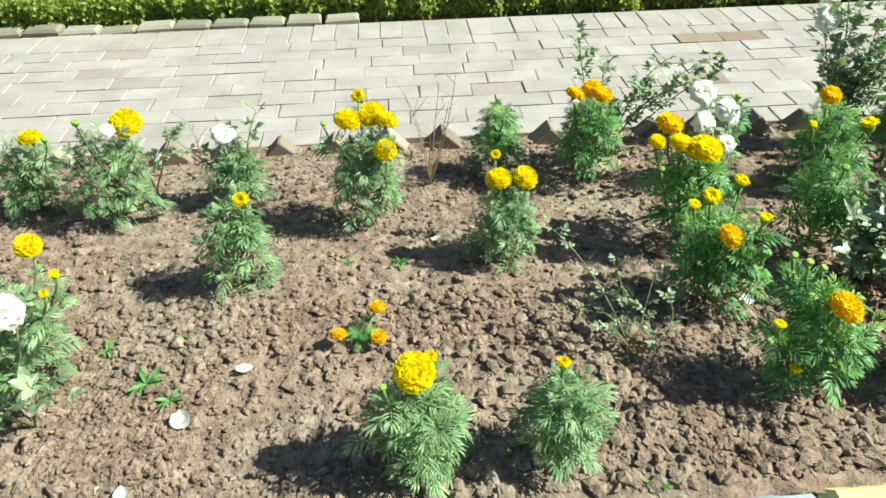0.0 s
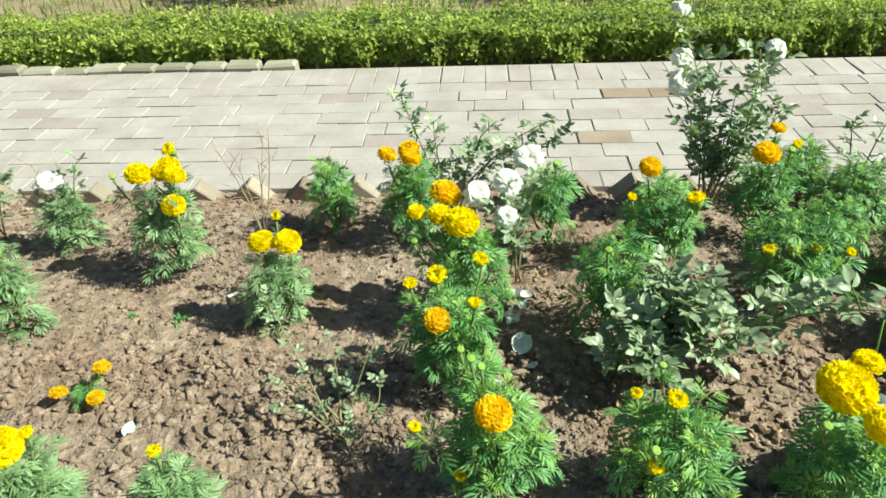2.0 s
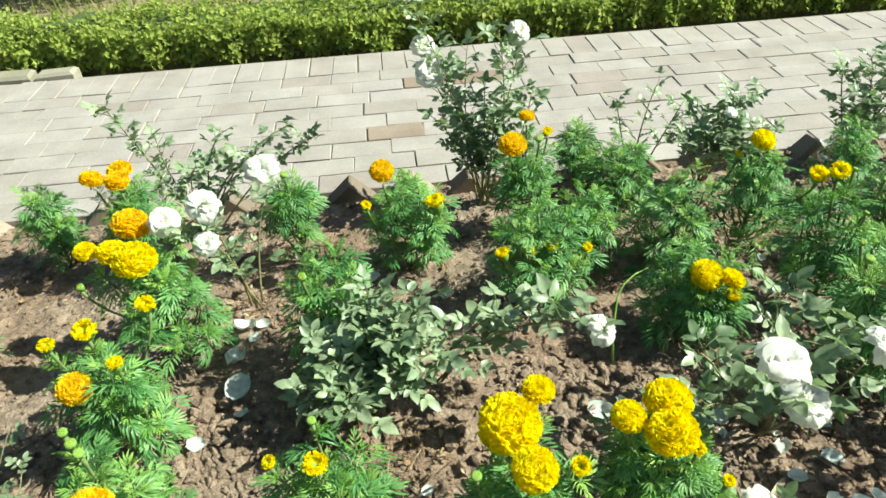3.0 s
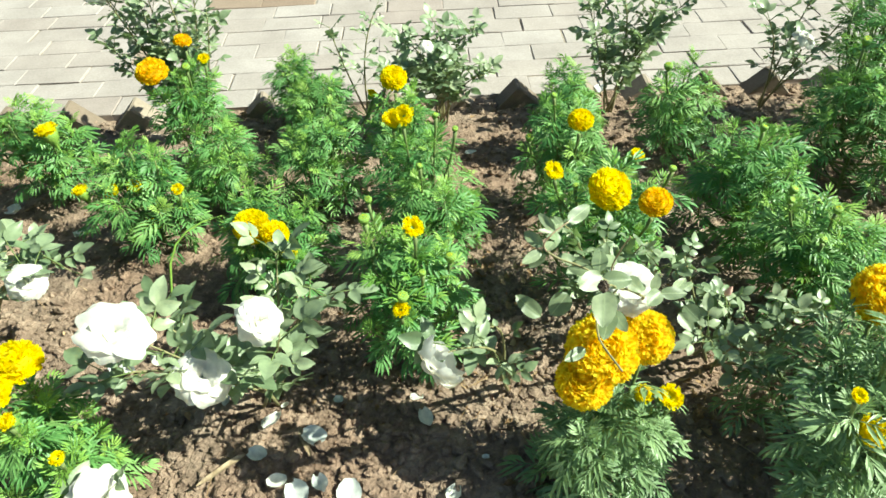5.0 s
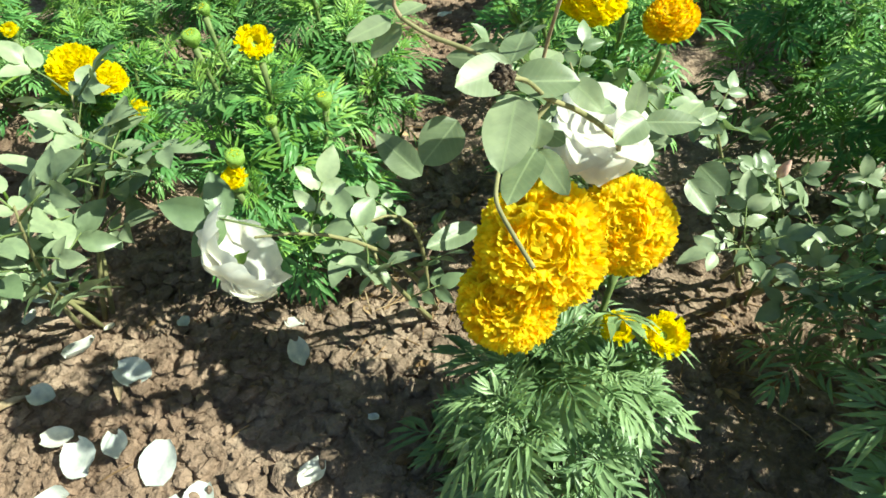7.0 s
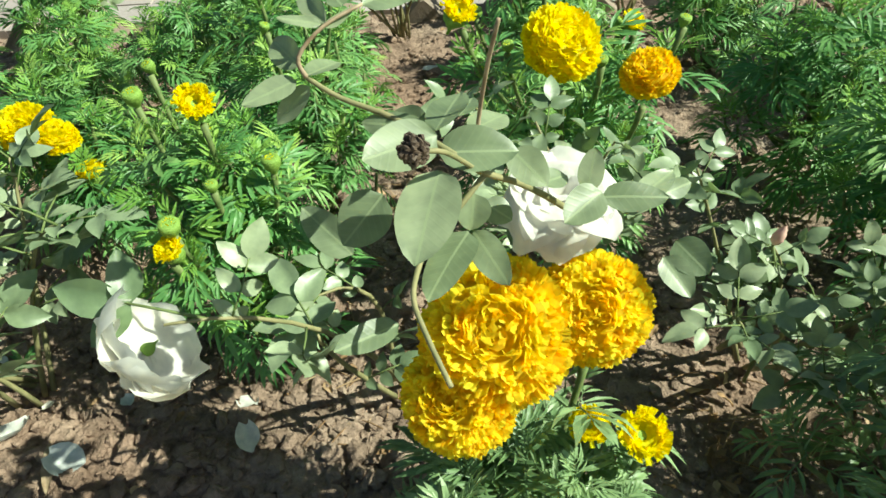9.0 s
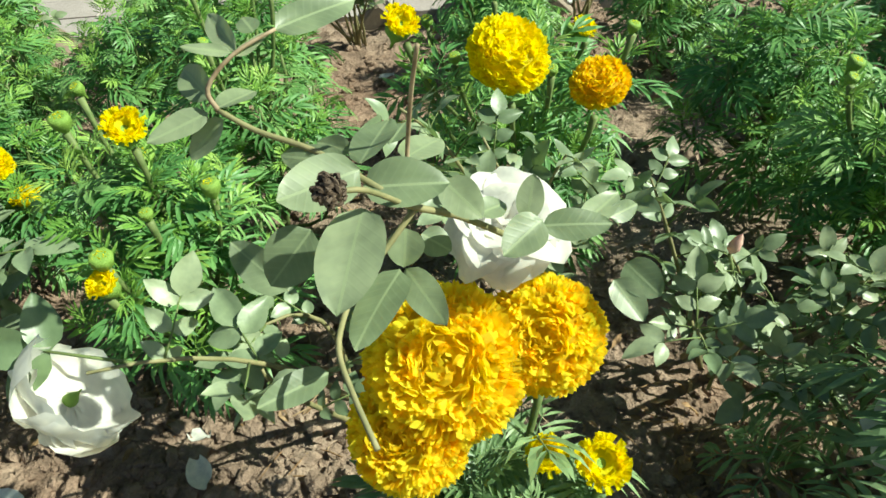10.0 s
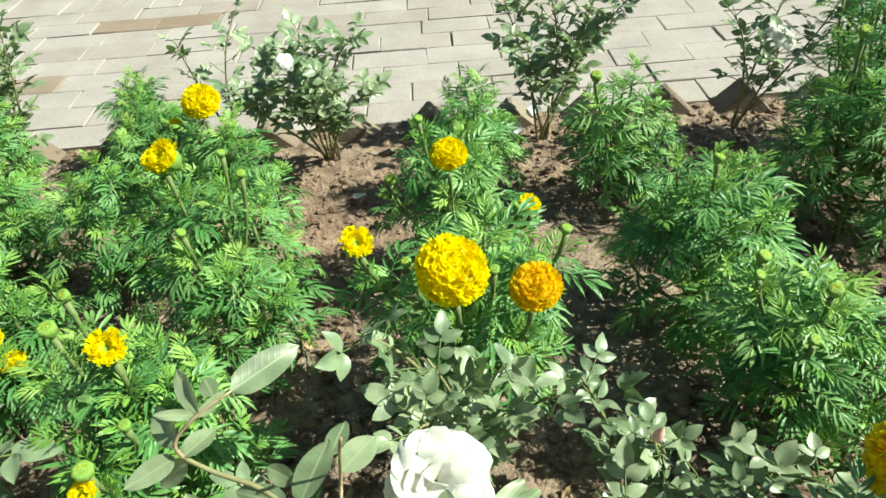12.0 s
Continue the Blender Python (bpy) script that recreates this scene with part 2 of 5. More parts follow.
# ---- leaf, petal and flower shapes ----
def pinnate_leaf(rng, pairs=7, droop=0.35):
    """Feathery marigold leaf, 1 long: narrow toothed leaflets on a rib."""
    h = Heap()

    def bend(x, y, z):
        return (x, y, z + 0.18 * x - droop * x * x)
    rib = []
    for i in range(4):
        rib.append(bend(i / 3 * 0.86, 0, 0))
    h.add(*tube(rib, [0.016 - 0.003 * i for i in range(4)], 3))

    def leaflet(x0, ang, ln, w):
        c, s = math.cos(ang), math.sin(ang)
        lift, hook = rng.uniform(-0.04, 0.14), -0.22 * (1 if ang > 0 else -1) * rng.uniform(0.3, 1.2)
        V = []
        for u, v, z in [(0, 0, 0), (0.40, 1, 0.05), (0.38, 0, -0.01), (0.40, -1, 0.05), (0.74, 0.72, 0.02), (0.74, -0.72, 0.02), (1, 0, -0.08)]:
            lx, ly = u * ln, v * w + hook * ln * u * u
            V.append(bend(x0 + lx * c - ly * s, lx * s + ly * c, z * ln * 0.7 + lift * u * ln - 0.16 * ln * u * u))
        h.add(V, [(0, 2, 1), (0, 3, 2), (1, 2, 4), (2, 3, 5), (2, 5, 4), (4, 5, 6)])
    for i in range(pairs):
        u = (i + 0.6) / pairs
        ln = 0.52 * (0.50 + 0.60 * math.sin(math.pi * min(1, 0.22 + 0.62 * u))) * rng.uniform(0.8, 1.12)
        for sgn in (1, -1):
            leaflet(0.20 + 0.64 * u + rng.uniform(-0.03, 0.03), sgn * radians(62 - 32 * u + rng.uniform(-10, 10)), ln, 0.044 * rng.uniform(0.8, 1.25))
    leaflet(0.84, rng.uniform(-0.12, 0.12), 0.38, 0.044)
    return h


def shoot(rng, leaves):
    """A leafy shoot tip along +z: feathery leaves spreading from one point, a tuft of small pale ones upright in the middle."""
    h = Heap()
    for k in range(leaves):
        az = k * 2.4 + rng.uniform(-0.35, 0.35)
        inner = k >= leaves - 4
        el = radians(rng.uniform(38, 78) if inner else rng.uniform(-6, 38))
        ln = rng.uniform(0.48, 0.72) if inner else rng.uniform(0.85, 1.2)
        dr = (math.cos(az) * math.cos(el), math.sin(az) * math.cos(el), math.sin(el))
        g = pinnate_leaf(rng, rng.choice((3, 4, 4)), rng.uniform(0.15, 0.5))
        m = Matrix.Translation((0, 0, -0.35 + 0.09 * k)) @ frame_of(dr, twist=rng.gauss(0, 0.35)) @ Matrix.Scale(ln, 4)
        h.add(move(np.concatenate(g.V), m), g.F, 1 if inner else 0)
    return h.mesh("leafy_shoot", [M_MLEAF, M_YOUNG])


def ovate(ln, w, rng, rows=7, cols=5, fold=0.18, curl=0.3, wave=0.04, full=0.75):
    """A pointed oval blade from the origin along x."""
    V, Fc = [], []
    ph = rng.uniform(0, 6)
    for i in range(rows):
        u = i / (rows - 1)
        half = w * 0.5 * (math.sin(math.pi * u ** 0.8) ** full if 0 < u < 1 else 0.02)
        for j in range(cols):
            v = j / (cols - 1) * 2 - 1
            z = fold * abs(v) * half * 1.2 - curl * ln * u * u + wave * ln * math.sin(7 * u + ph + 2 * v) * abs(v)
            V.append((u * ln, v * half, z))
    for i in range(rows - 1):
        for j in range(cols - 1):
            a = i * cols + j
            Fc.append((a, a + cols, a + cols + 1, a + 1))
    return np.array(V), Fc


def move(V, m):
    R = np.array(m.to_3x3())
    return V @ R.T + np.array(m.translation)


def rose_leaf(rng, leaflets=5, broad=0.62):
    """Compound rose leaf, about 1 long: oval leaflets on a stalk."""
    h = Heap()
    h.add(*tube([(0, 0, 0), (0.3, 0, 0.03), (0.62, 0, 0.0)], [0.016, 0.013, 0.010], 4), 1)
    spots = [(0.62, 0.0, 0.46)]
    for k in range(leaflets // 2):
        for sgn in (1, -1):
            spots.append((0.54 - 0.26 * k, sgn * radians(62), 0.38 - 0.06 * k))
    for x0, a, ln in spots:
        V, Fc = ovate(ln * rng.uniform(0.9, 1.1), ln * broad * rng.uniform(0.9, 1.1), rng, 7, 5, rng.uniform(0.1, 0.35), rng.uniform(0.05, 0.35), 0.03)
        m = Matrix.Translation((x0, 0, 0)) @ Matrix.Rotation(a, 4, "Z") @ Matrix.Rotation(rng.uniform(-0.35, 0.35), 4, "X") @ Matrix.Rotation(rng.uniform(-0.3, 0.2), 4, "Y")
        h.add(move(V, m), Fc)
    return h.mesh("rose_leaf", [M_RLEAF, M_STEM], True)


def pompon(rng, count, mat, wide=0.14):
    """Marigold bloom of radius 1, facing +z: ruffled petals set on edge all over a ball, sunk in the middle."""
    h = Heap()
    core, S = 0.90, 12
    V = [(core * math.sin(t) * math.cos(6.2832 * k / S), core * math.sin(t) * math.sin(6.2832 * k / S), core * math.cos(t) * 0.72 - (0.42 if t < 0.2 else 0.10 if t < 0.6 else 0)) for t in (0.12, 0.45, 0.8, 1.2, 1.75) for k in range(S)]
    h.add(V, [(r * S + k, (r + 1) * S + k, (r + 1) * S + (k + 1) % S, r * S + (k + 1) % S) for r in range(4) for k in range(S)] + [tuple(range(S))])
    for i in range(count):
        u = (i + 0.5) / count
        th = radians(5) + radians(102) * u ** 0.6 + rng.uniform(-0.08, 0.08)
        ph = i * 2.39996 + rng.uniform(-0.25, 0.25)
        ln = rng.uniform(0.93, 1.06) * (0.72 + 0.28 * min(1, th / radians(45)))
        d = np.array([math.sin(th) * math.cos(ph), math.sin(th) * math.sin(ph), math.cos(th) * 0.78])
        t = np.array([-math.sin(ph), math.cos(ph), 0.0])
        n = np.cross(d, t)
        n /= max(1e-6, np.linalg.norm(n))
        tw = rng.uniform(-0.8, 0.8)
        t, n = t * math.cos(tw) + n * math.sin(tw), n * math.cos(tw) - t * math.sin(tw)
        w, wave, amp = rng.uniform(0.7, 1.25) * wide, rng.uniform(0, 6), rng.uniform(0.02, 0.055)
        base, tip = d * 0.74, d * ln
        lean = n * rng.uniform(-0.05, 0.12)
        V = [base - t * 0.05, base + t * 0.05]
        for lev, q in ((0.62, 0.85), (1.0, 1.0)):
            for k in range(6):
                v = k / 2.5 - 1
                V.append(base * (1 - lev) + tip * lev * (1 + 0.03 * math.sin(5 * v + wave)) + t * w * v * q + lean * lev + n * amp * lev * math.sin(4.4 * v + wave) - d * 0.05 * v * v)
        h.add(V, [(0, 1, 7, 6, 5, 4, 3, 2)] + [(2 + k, 3 + k, 9 + k, 8 + k) for k in range(5)])
    return h.mesh("bloom", [mat])


def ring_bloom(rng, count, mat):
    """Half-open bloom of radius 1: ruffled petals standing in a thick ring round a hollow centre."""
    h = Heap()
    S = 12
    V = [(r * math.cos(6.2832 * k / S), r * math.sin(6.2832 * k / S), z) for r, z in ((0.10, -0.25), (0.40, -0.12), (0.62, 0.10), (0.74, -0.05), (0.60, -0.45), (0.25, -0.7)) for k in range(S)]
    h.add(V, [(r * S + k, r * S + (k + 1) % S, (r + 1) * S + (k + 1) % S, (r + 1) * S + k) for r in range(5) for k in range(S)])
    for i in range(count):
        ph = i * 2.39996 + rng.uniform(-0.2, 0.2)
        th = radians(rng.uniform(-28, 88))
        out, t = np.array([math.cos(ph), math.sin(ph), 0.0]), np.array([-math.sin(ph), math.cos(ph), 0.0])
        d = out * math.sin(th) + np.array([0, 0, 1.0]) * math.cos(th)
        base = out * 0.52 + np.array([0, 0, -0.12])
        n = np.cross(d, t)
        tip = base + d * rng.uniform(0.38, 0.50)
        w = rng.uniform(0.08, 0.14)
        V = [base - t * 0.05, base + t * 0.05]
        V += [base * 0.35 + tip * 0.65 + t * w * (k / 1.5 - 1) * 0.8 + n * 0.04 * rng.uniform(-1, 1) for k in range(4)]
        V += [tip + t * w * (k / 1.5 - 1) + n * rng.uniform(-0.06, 0.06) for k in range(4)]
        h.add(V, [(0, 1, 5, 4, 3, 2), (2, 3, 7, 6), (3, 4, 8, 7), (4, 5, 9, 8)])
    return h.mesh("bloom", [mat])


def cup(rng, fat=1.0):
    """Green calyx cup under a bloom, top rim at z = 0, radius 1 at the rim."""
    prof = [(0.10, -2.6), (0.16, -2.0), (0.42, -1.55), (0.78 * fat, -1.0), (0.92 * fat, -0.4), (0.86 * fat, 0.0), (0.6, 0.04)]
    V, Fc, S = [], [], 16
    for r, z in prof:
        for k in range(S):
            t = 2 * math.pi * k / S
            rr = r * (1 + 0.10 * (k % 2))
            V.append((rr * math.cos(t), rr * math.sin(t), z))
    for i in range(len(prof) - 1):
        for k in range(S):
            Fc.append((i * S + k, i * S + (k + 1) % S, (i + 1) * S + (k + 1) % S, (i + 1) * S + k))
    Fc.append(tuple((len(prof) - 1) * S + k for k in range(S)))
    return V, Fc


def rose_bloom(rng, mat, loose=1.0):
    """Blown white rose of radius 1 facing +z: few broad ruffled petals, the outer ones reflexed, some torn short."""
    h = Heap()
    rings = [(6, 88, 1.0, 1.25), (5, 66, 0.86, 1.15), (4, 42, 0.66, 0.95), (3, 20, 0.46, 0.72)]
    for ri, (cnt, open_, ln, w) in enumerate(rings):
        for k in range(cnt):
            ph = 2 * math.pi * (k + 0.37 * ri) / cnt + rng.uniform(-0.3, 0.3)
            o = radians(open_ * loose + rng.uniform(-16, 14))
            wob, wob2, ln_k = rng.uniform(0, 6), rng.uniform(0, 6), ln * rng.uniform(0.74, 1.14)
            skew, ruff = rng.uniform(-0.22, 0.22), rng.uniform(0.05, 0.12)
            V = []
            R_, C_ = 7, 8
            for i in range(R_):
                u = i / (R_ - 1)
                half = w * 0.56 * math.sin(math.pi * (0.10 + 0.66 * u)) ** 0.75
                bendv = o * (0.40 + 0.60 * u) + (0.55 * u * u if ri < 2 else 0.1 * u)
                for j in range(C_):
                    v = j / (C_ - 1) * 2 - 1
                    r = ln_k * u * (1 - 0.16 * u * v * v + 0.07 * u * math.sin(5.0 * v + wob2) - 0.10 * u * math.exp(-9 * (v - skew) ** 2))
                    rad = r * math.sin(bendv) + 0.02 - 0.20 * v * v * half
                    zz = r * math.cos(bendv) + 0.12 * v * v * (1 - 0.5 * u) + ruff * u * u * math.sin(6.0 * v + wob + 3 * u)
                    side = half * v * 0.95 + skew * u * u * 0.5
                    V.append((rad * math.cos(ph) - math.sin(ph) * side, rad * math.sin(ph) + math.cos(ph) * side, zz * 0.8))
            h.add(V, [(i * C_ + j, i * C_ + j + 1, (i + 1) * C_ + j + 1, (i + 1) * C_ + j) for i in range(R_ - 1) for j in range(C_ - 1)])
    return h.mesh("rose_bloom", [mat], True)


RNG = random.Random(7)
MLEAVES = [pinnate_leaf(RNG, RNG.choice((4, 5, 5)), RNG.uniform(0.2, 0.5)).mesh("marigold_leaf", [M_MLEAF]) for _ in range(8)]
SHOOTS = [shoot(RNG, RNG.choice((8, 9))) for _ in range(8)]
RLEAVES = [rose_leaf(RNG, RNG.choice((5, 5, 3, 7))) for _ in range(7)]
BLOOMS = {"y": [pompon(RNG, 300, M_YELLOW, 0.16) for _ in range(3)], "o": [pompon(RNG, 280, M_ORANGE, 0.16) for _ in range(2)],
          "g": [pompon(RNG, 560, M_GOLD, 0.12) for _ in range(3)], "h": [ring_bloom(RNG, 90, M_YELLOW) for _ in range(3)]}
CUP = mesh_of("calyx", *cup(RNG), M_CALYX, smooth=True)
BUD_TIP = ring_bloom(RNG, 40, M_YELLOW)
ROSES = [rose_bloom(RNG, M_WHITE, q) for q in (1.0, 0.85, 1.12, 0.95)]


def dusty_copies(meshes):
    out = []
    for me in meshes:
        c = me.copy()
        c.materials.clear()
        c.materials.append(M_DUSTY)
        if len(me.materials) > 1:
            c.materials.append(M_DUSTY_YOUNG)
        out.append(c)
    return out


DUSTY_LEAVES, DUSTY_SHOOTS = dusty_copies(MLEAVES), dusty_copies(SHOOTS)


def marigold(x, y, top, radius, seed, label, blooms, leaf_size=0.94, dusty=False):
    """A marigold: stalks, feathery leaves each a part, blooms and buds at their places."""
    rng = random.Random(seed)
    z0 = soil_z(x, y) - 0.006
    ht = top - z0
    big = leaf_size
    radius *= 1.08 if x > 1.6 else 1.0
    plant = tagged(new("marigold_plant"), label, "marigold", "marigolds in the flower bed")
    plant.location = (x, y, z0)
    h = Heap()
    main = arc((0, 0, 0), (rng.uniform(-0.02, 0.02), rng.uniform(-0.02, 0.02), ht * 0.9), (rng.uniform(-0.01, 0.01), 0, 0))
    h.add(*tube(main, [0.0055 - 0.0005 * i for i in range(7)], 6))
    tips, mids, stalk_tips = [Vector(main[-1])], [], []
    branches = 12 + int(radius * 135)
    for k in range(branches):
        a = k * 2.4 + rng.uniform(-0.4, 0.4)
        u = 0.05 + 0.62 * k / branches
        s = Vector(main[0]).lerp(main[-1], u)
        rr = radius * rng.uniform(0.35, 0.86) * (1.0 - 0.5 * (k / branches) ** 2)
        e = Vector((rr * math.cos(a), rr * math.sin(a), min(ht * 0.96, s.z + ht * rng.uniform(0.16, 0.42))))
        pts = arc(s, e, (0.25 * rr * math.cos(a), 0.25 * rr * math.sin(a), -0.012), 5)
        h.add(*tube(pts, [0.0034, 0.003, 0.0027, 0.0023, 0.002], 5))
        tips.append(e)
        mids += [Vector(pts[2]), Vector(pts[3])]
    for bx, by, bz, d, kind in blooms:
        e = Vector((bx - x, by - y, bz - z0 - d * 0.75))
        s = Vector((e.x * 0.35, e.y * 0.35, max(0.03, e.z - max(0.10, ht * 0.45))))
        stalk = arc(s, e, (e.x * 0.1, e.y * 0.1, 0))
        h.add(*tube(stalk, [0.0026] * 5 + [0.0028, 0.004], 6))
        for q in (1, 2, 3, 4):
            mids.append(Vector(stalk[q]))
        if d > 0.012:
            stalk_tips.append(Vector(stalk[3]).lerp(stalk[4], rng.random()))
    part_of("stem", h.mesh("stem", [M_STEM], True), plant)
    for tip in tips + stalk_tips:
        u = min(1, tip.z / ht)
        flat = Vector((tip.x, tip.y, 0))
        up = (Vector((0, 0, 0.6 + 1.1 * u)) + flat * (0.9 / max(radius, 0.01)) + Vector((rng.gauss(0, 0.15), rng.gauss(0, 0.15), 0))).normalized()
        rot = up.to_track_quat("Z", "Y").to_matrix().to_4x4() @ Matrix.Rotation(rng.uniform(0, 6.28), 4, "Z")
        part_of("leafy_shoot", rng.choice(DUSTY_SHOOTS if dusty else SHOOTS), plant, Matrix.Translation(tip) @ rot @ Matrix.Scale(rng.uniform(0.046, 0.064) * big, 4))
    for i in range(int(10 + 170 * radius)):
        tip = rng.choice(mids)
        az = math.atan2(tip.y, tip.x) + rng.gauss(0, 0.9)
        u = min(1, max(0.05, tip.z / ht))
        p = tip + Vector((rng.gauss(0, 0.008), rng.gauss(0, 0.008), rng.uniform(-0.04, 0.01)))
        p.z = max(0.025, p.z)
        el = radians(-8 + 55 * u ** 1.5 + rng.gauss(0, 16))
        ln = rng.uniform(0.05, 0.07) * big * (1.1 - 0.3 * u)
        dr = Vector((math.cos(az) * math.cos(el), math.sin(az) * math.cos(el), math.sin(el)))
        part_of("leaf", rng.choice(DUSTY_LEAVES if dusty else MLEAVES), plant, Matrix.Translation(p) @ frame_of(dr, twist=rng.gauss(0, 0.35)) @ Matrix.Scale(ln, 4))
    for bx, by, bz, d, kind in blooms:
        p = Vector((bx - x, by - y, bz - z0))
        lean = Vector((rng.uniform(-0.3, 0.45), rng.uniform(-0.55, 0.1), 1) if kind != "g" else (rng.uniform(-0.25, 0.1), rng.uniform(-0.75, -0.5), 0.8)).normalized()
        rot = lean.to_track_quat("Z", "Y").to_matrix().to_4x4() @ Matrix.Rotation(rng.uniform(0, 6), 4, "Z")
        if kind == "b":
            bud = part_of("bud", CUP, plant, Matrix.Translation(p) @ rot @ Matrix.Scale(max(0.0062, d * 0.42), 4), "green unopened bud")
            part_of("bud_tip", BUD_TIP, bud, Matrix.Translation((0, 0, -0.08)) @ Matrix.Scale(0.72, 4), "yellow petal tips")
        else:
            r = d * (0.5 if kind != "h" else 0.52)
            what = {"y": "bright yellow", "o": "orange", "g": "golden orange-yellow", "h": "half-open yellow"}[kind]
            fl = part_of("bloom", rng.choice(BLOOMS[kind]), plant, Matrix.Translation(p - lean * r * 0.3) @ rot @ Matrix.Scale(r, 4), what + " marigold bloom")
            part_of("calyx", CUP, fl, Matrix.Translation((0, 0, -0.25 if kind == "h" else 0.1)) @ Matrix.Scale(0.66 if kind == "h" else 0.42, 4))
    return plant


def rose_flower(parent, p, d, rng, lean=None, bud=False):
    lean = Vector(lean or (rng.uniform(0.1, 0.7), rng.uniform(-0.5, 0.1), rng.uniform(0.6, 1))).normalized()
    rot = lean.to_track_quat("Z", "Y").to_matrix().to_4x4() @ Matrix.Rotation(rng.uniform(0, 6), 4, "Z")
    fl = part_of("rose_flower", rng.choice(ROSES), parent, Matrix.Translation(Vector(p) - lean * d * 0.15) @ rot @ Matrix.Scale(d * 0.5, 4), "white open rose")
    part_of("calyx", CUP, fl, Matrix.Scale(0.10, 4))


def rose_bush(x, y, seed, label, canes, flowers=(), leaf=0.085, gap=0.035, group="white rose bushes", thick=1.0):
    """A rose bush: canes given by their tips and bow, compound leaves along them, flowers at their places."""
    rng = random.Random(seed)
    z0 = soil_z(x, y) - 0.006
    o = Vector((x, y, z0))
    bush = tagged(new("rose_bush"), label, "rose bush", group)
    bush.location = o
    for tx, ty, tz, bow in canes:
        e = Vector((tx, ty, tz)) - o
        sd_ = Vector((rng.uniform(-0.02, 0.02), rng.uniform(-0.02, 0.02), 0))
        pts = arc(sd_, e, (rng.uniform(-0.03, 0.03), rng.uniform(-0.03, 0.03), bow), 9)
        part_of("cane", mesh_of("cane", *tube(pts, [(0.0034 - 0.00028 * i) * thick for i in range(9)], 6), M_WOODY, smooth=True), bush)
        ln_ = sum((pts[i + 1] - pts[i]).length for i in range(8))
        cnt = max(3, int(ln_ / gap))
        for k in range(cnt):
            u = 0.25 + 0.75 * (k + rng.random()) / cnt
            f = min(7.999, u * 8)
            i = int(f)
            p = pts[i].lerp(pts[i + 1], f - i)
            al = (pts[i + 1] - pts[i]).normalized()
            az = k * 2.4 + rng.uniform(-0.5, 0.5)
            out = Vector((math.cos(az), math.sin(az), rng.uniform(0.0, 0.7)))
            dr = (out + al * rng.uniform(0.1, 0.7)).normalized()
            part_of("leaf", rng.choice(RLEAVES), bush, Matrix.Translation(p) @ frame_of(dr, twist=rng.gauss(0, 0.4)) @ Matrix.Scale(leaf * rng.uniform(0.7, 1.2), 4))
    for fl in flowers:
        rose_flower(bush, Vector(fl[:3]) - o, fl[3], rng, fl[4] if len(fl) > 4 else None)
    return bush


# ---- ground, bed and path ----
def sheet(name, x0, x1, y0, y1, z, mat, label, category):
    ob = new(name, mesh_of(name, [(x0, y0, z), (x1, y0, z), (x1, y1, z), (x0, y1, z)], [(0, 1, 2, 3)], mat))
    return tagged(ob, label, category, kind="structure")


sheet("ground", -400, 400, -400, 400, -0.13, M_EARTH, "bare earth and dry lawn all round the garden", "ground")


def clod_height(x, y):
    n1 = noise.noise((x * 3.1, y * 3.1, 0.3)) * 0.016
    n2 = noise.noise((x * 14, y * 14, 1.7)) * 0.010
    n3 = abs(noise.noise((x * 29, y * 29, 4.1))) * 0.011
    n4 = noise.noise((x * 61, y * 61, 9.1)) * 0.006
    return n1 + n2 + n3 + n4 - 0.006


def soil_bed():
    x0, x1, y0, y1, st = -2.9, 4.9, 0.36, 2.015, 0.0105
    nx, ny = int((x1 - x0) / st), int((y1 - y0) / st)
    V = []
    for j in range(ny + 1):
        y = y0 + (y1 - y0) * j / ny
        for i in range(nx + 1):
            x = x0 + (x1 - x0) * i / nx
            V.append((x, y, soil_z(x, y) + clod_height(x, y) - 0.16 * max(0.0, -2.45 - x, x - 4.45) / 0.45))
    Fc = [(j * (nx + 1) + i, j * (nx + 1) + i + 1, (j + 1) * (nx + 1) + i + 1, (j + 1) * (nx + 1) + i) for j in range(ny) for i in range(nx)]
    return tagged(new("soil_bed", mesh_of("soil_bed", V, Fc, M_SOIL, smooth=True)), "crumbly dry brown soil of the flower bed", "soil", kind="structure")


soil_bed()


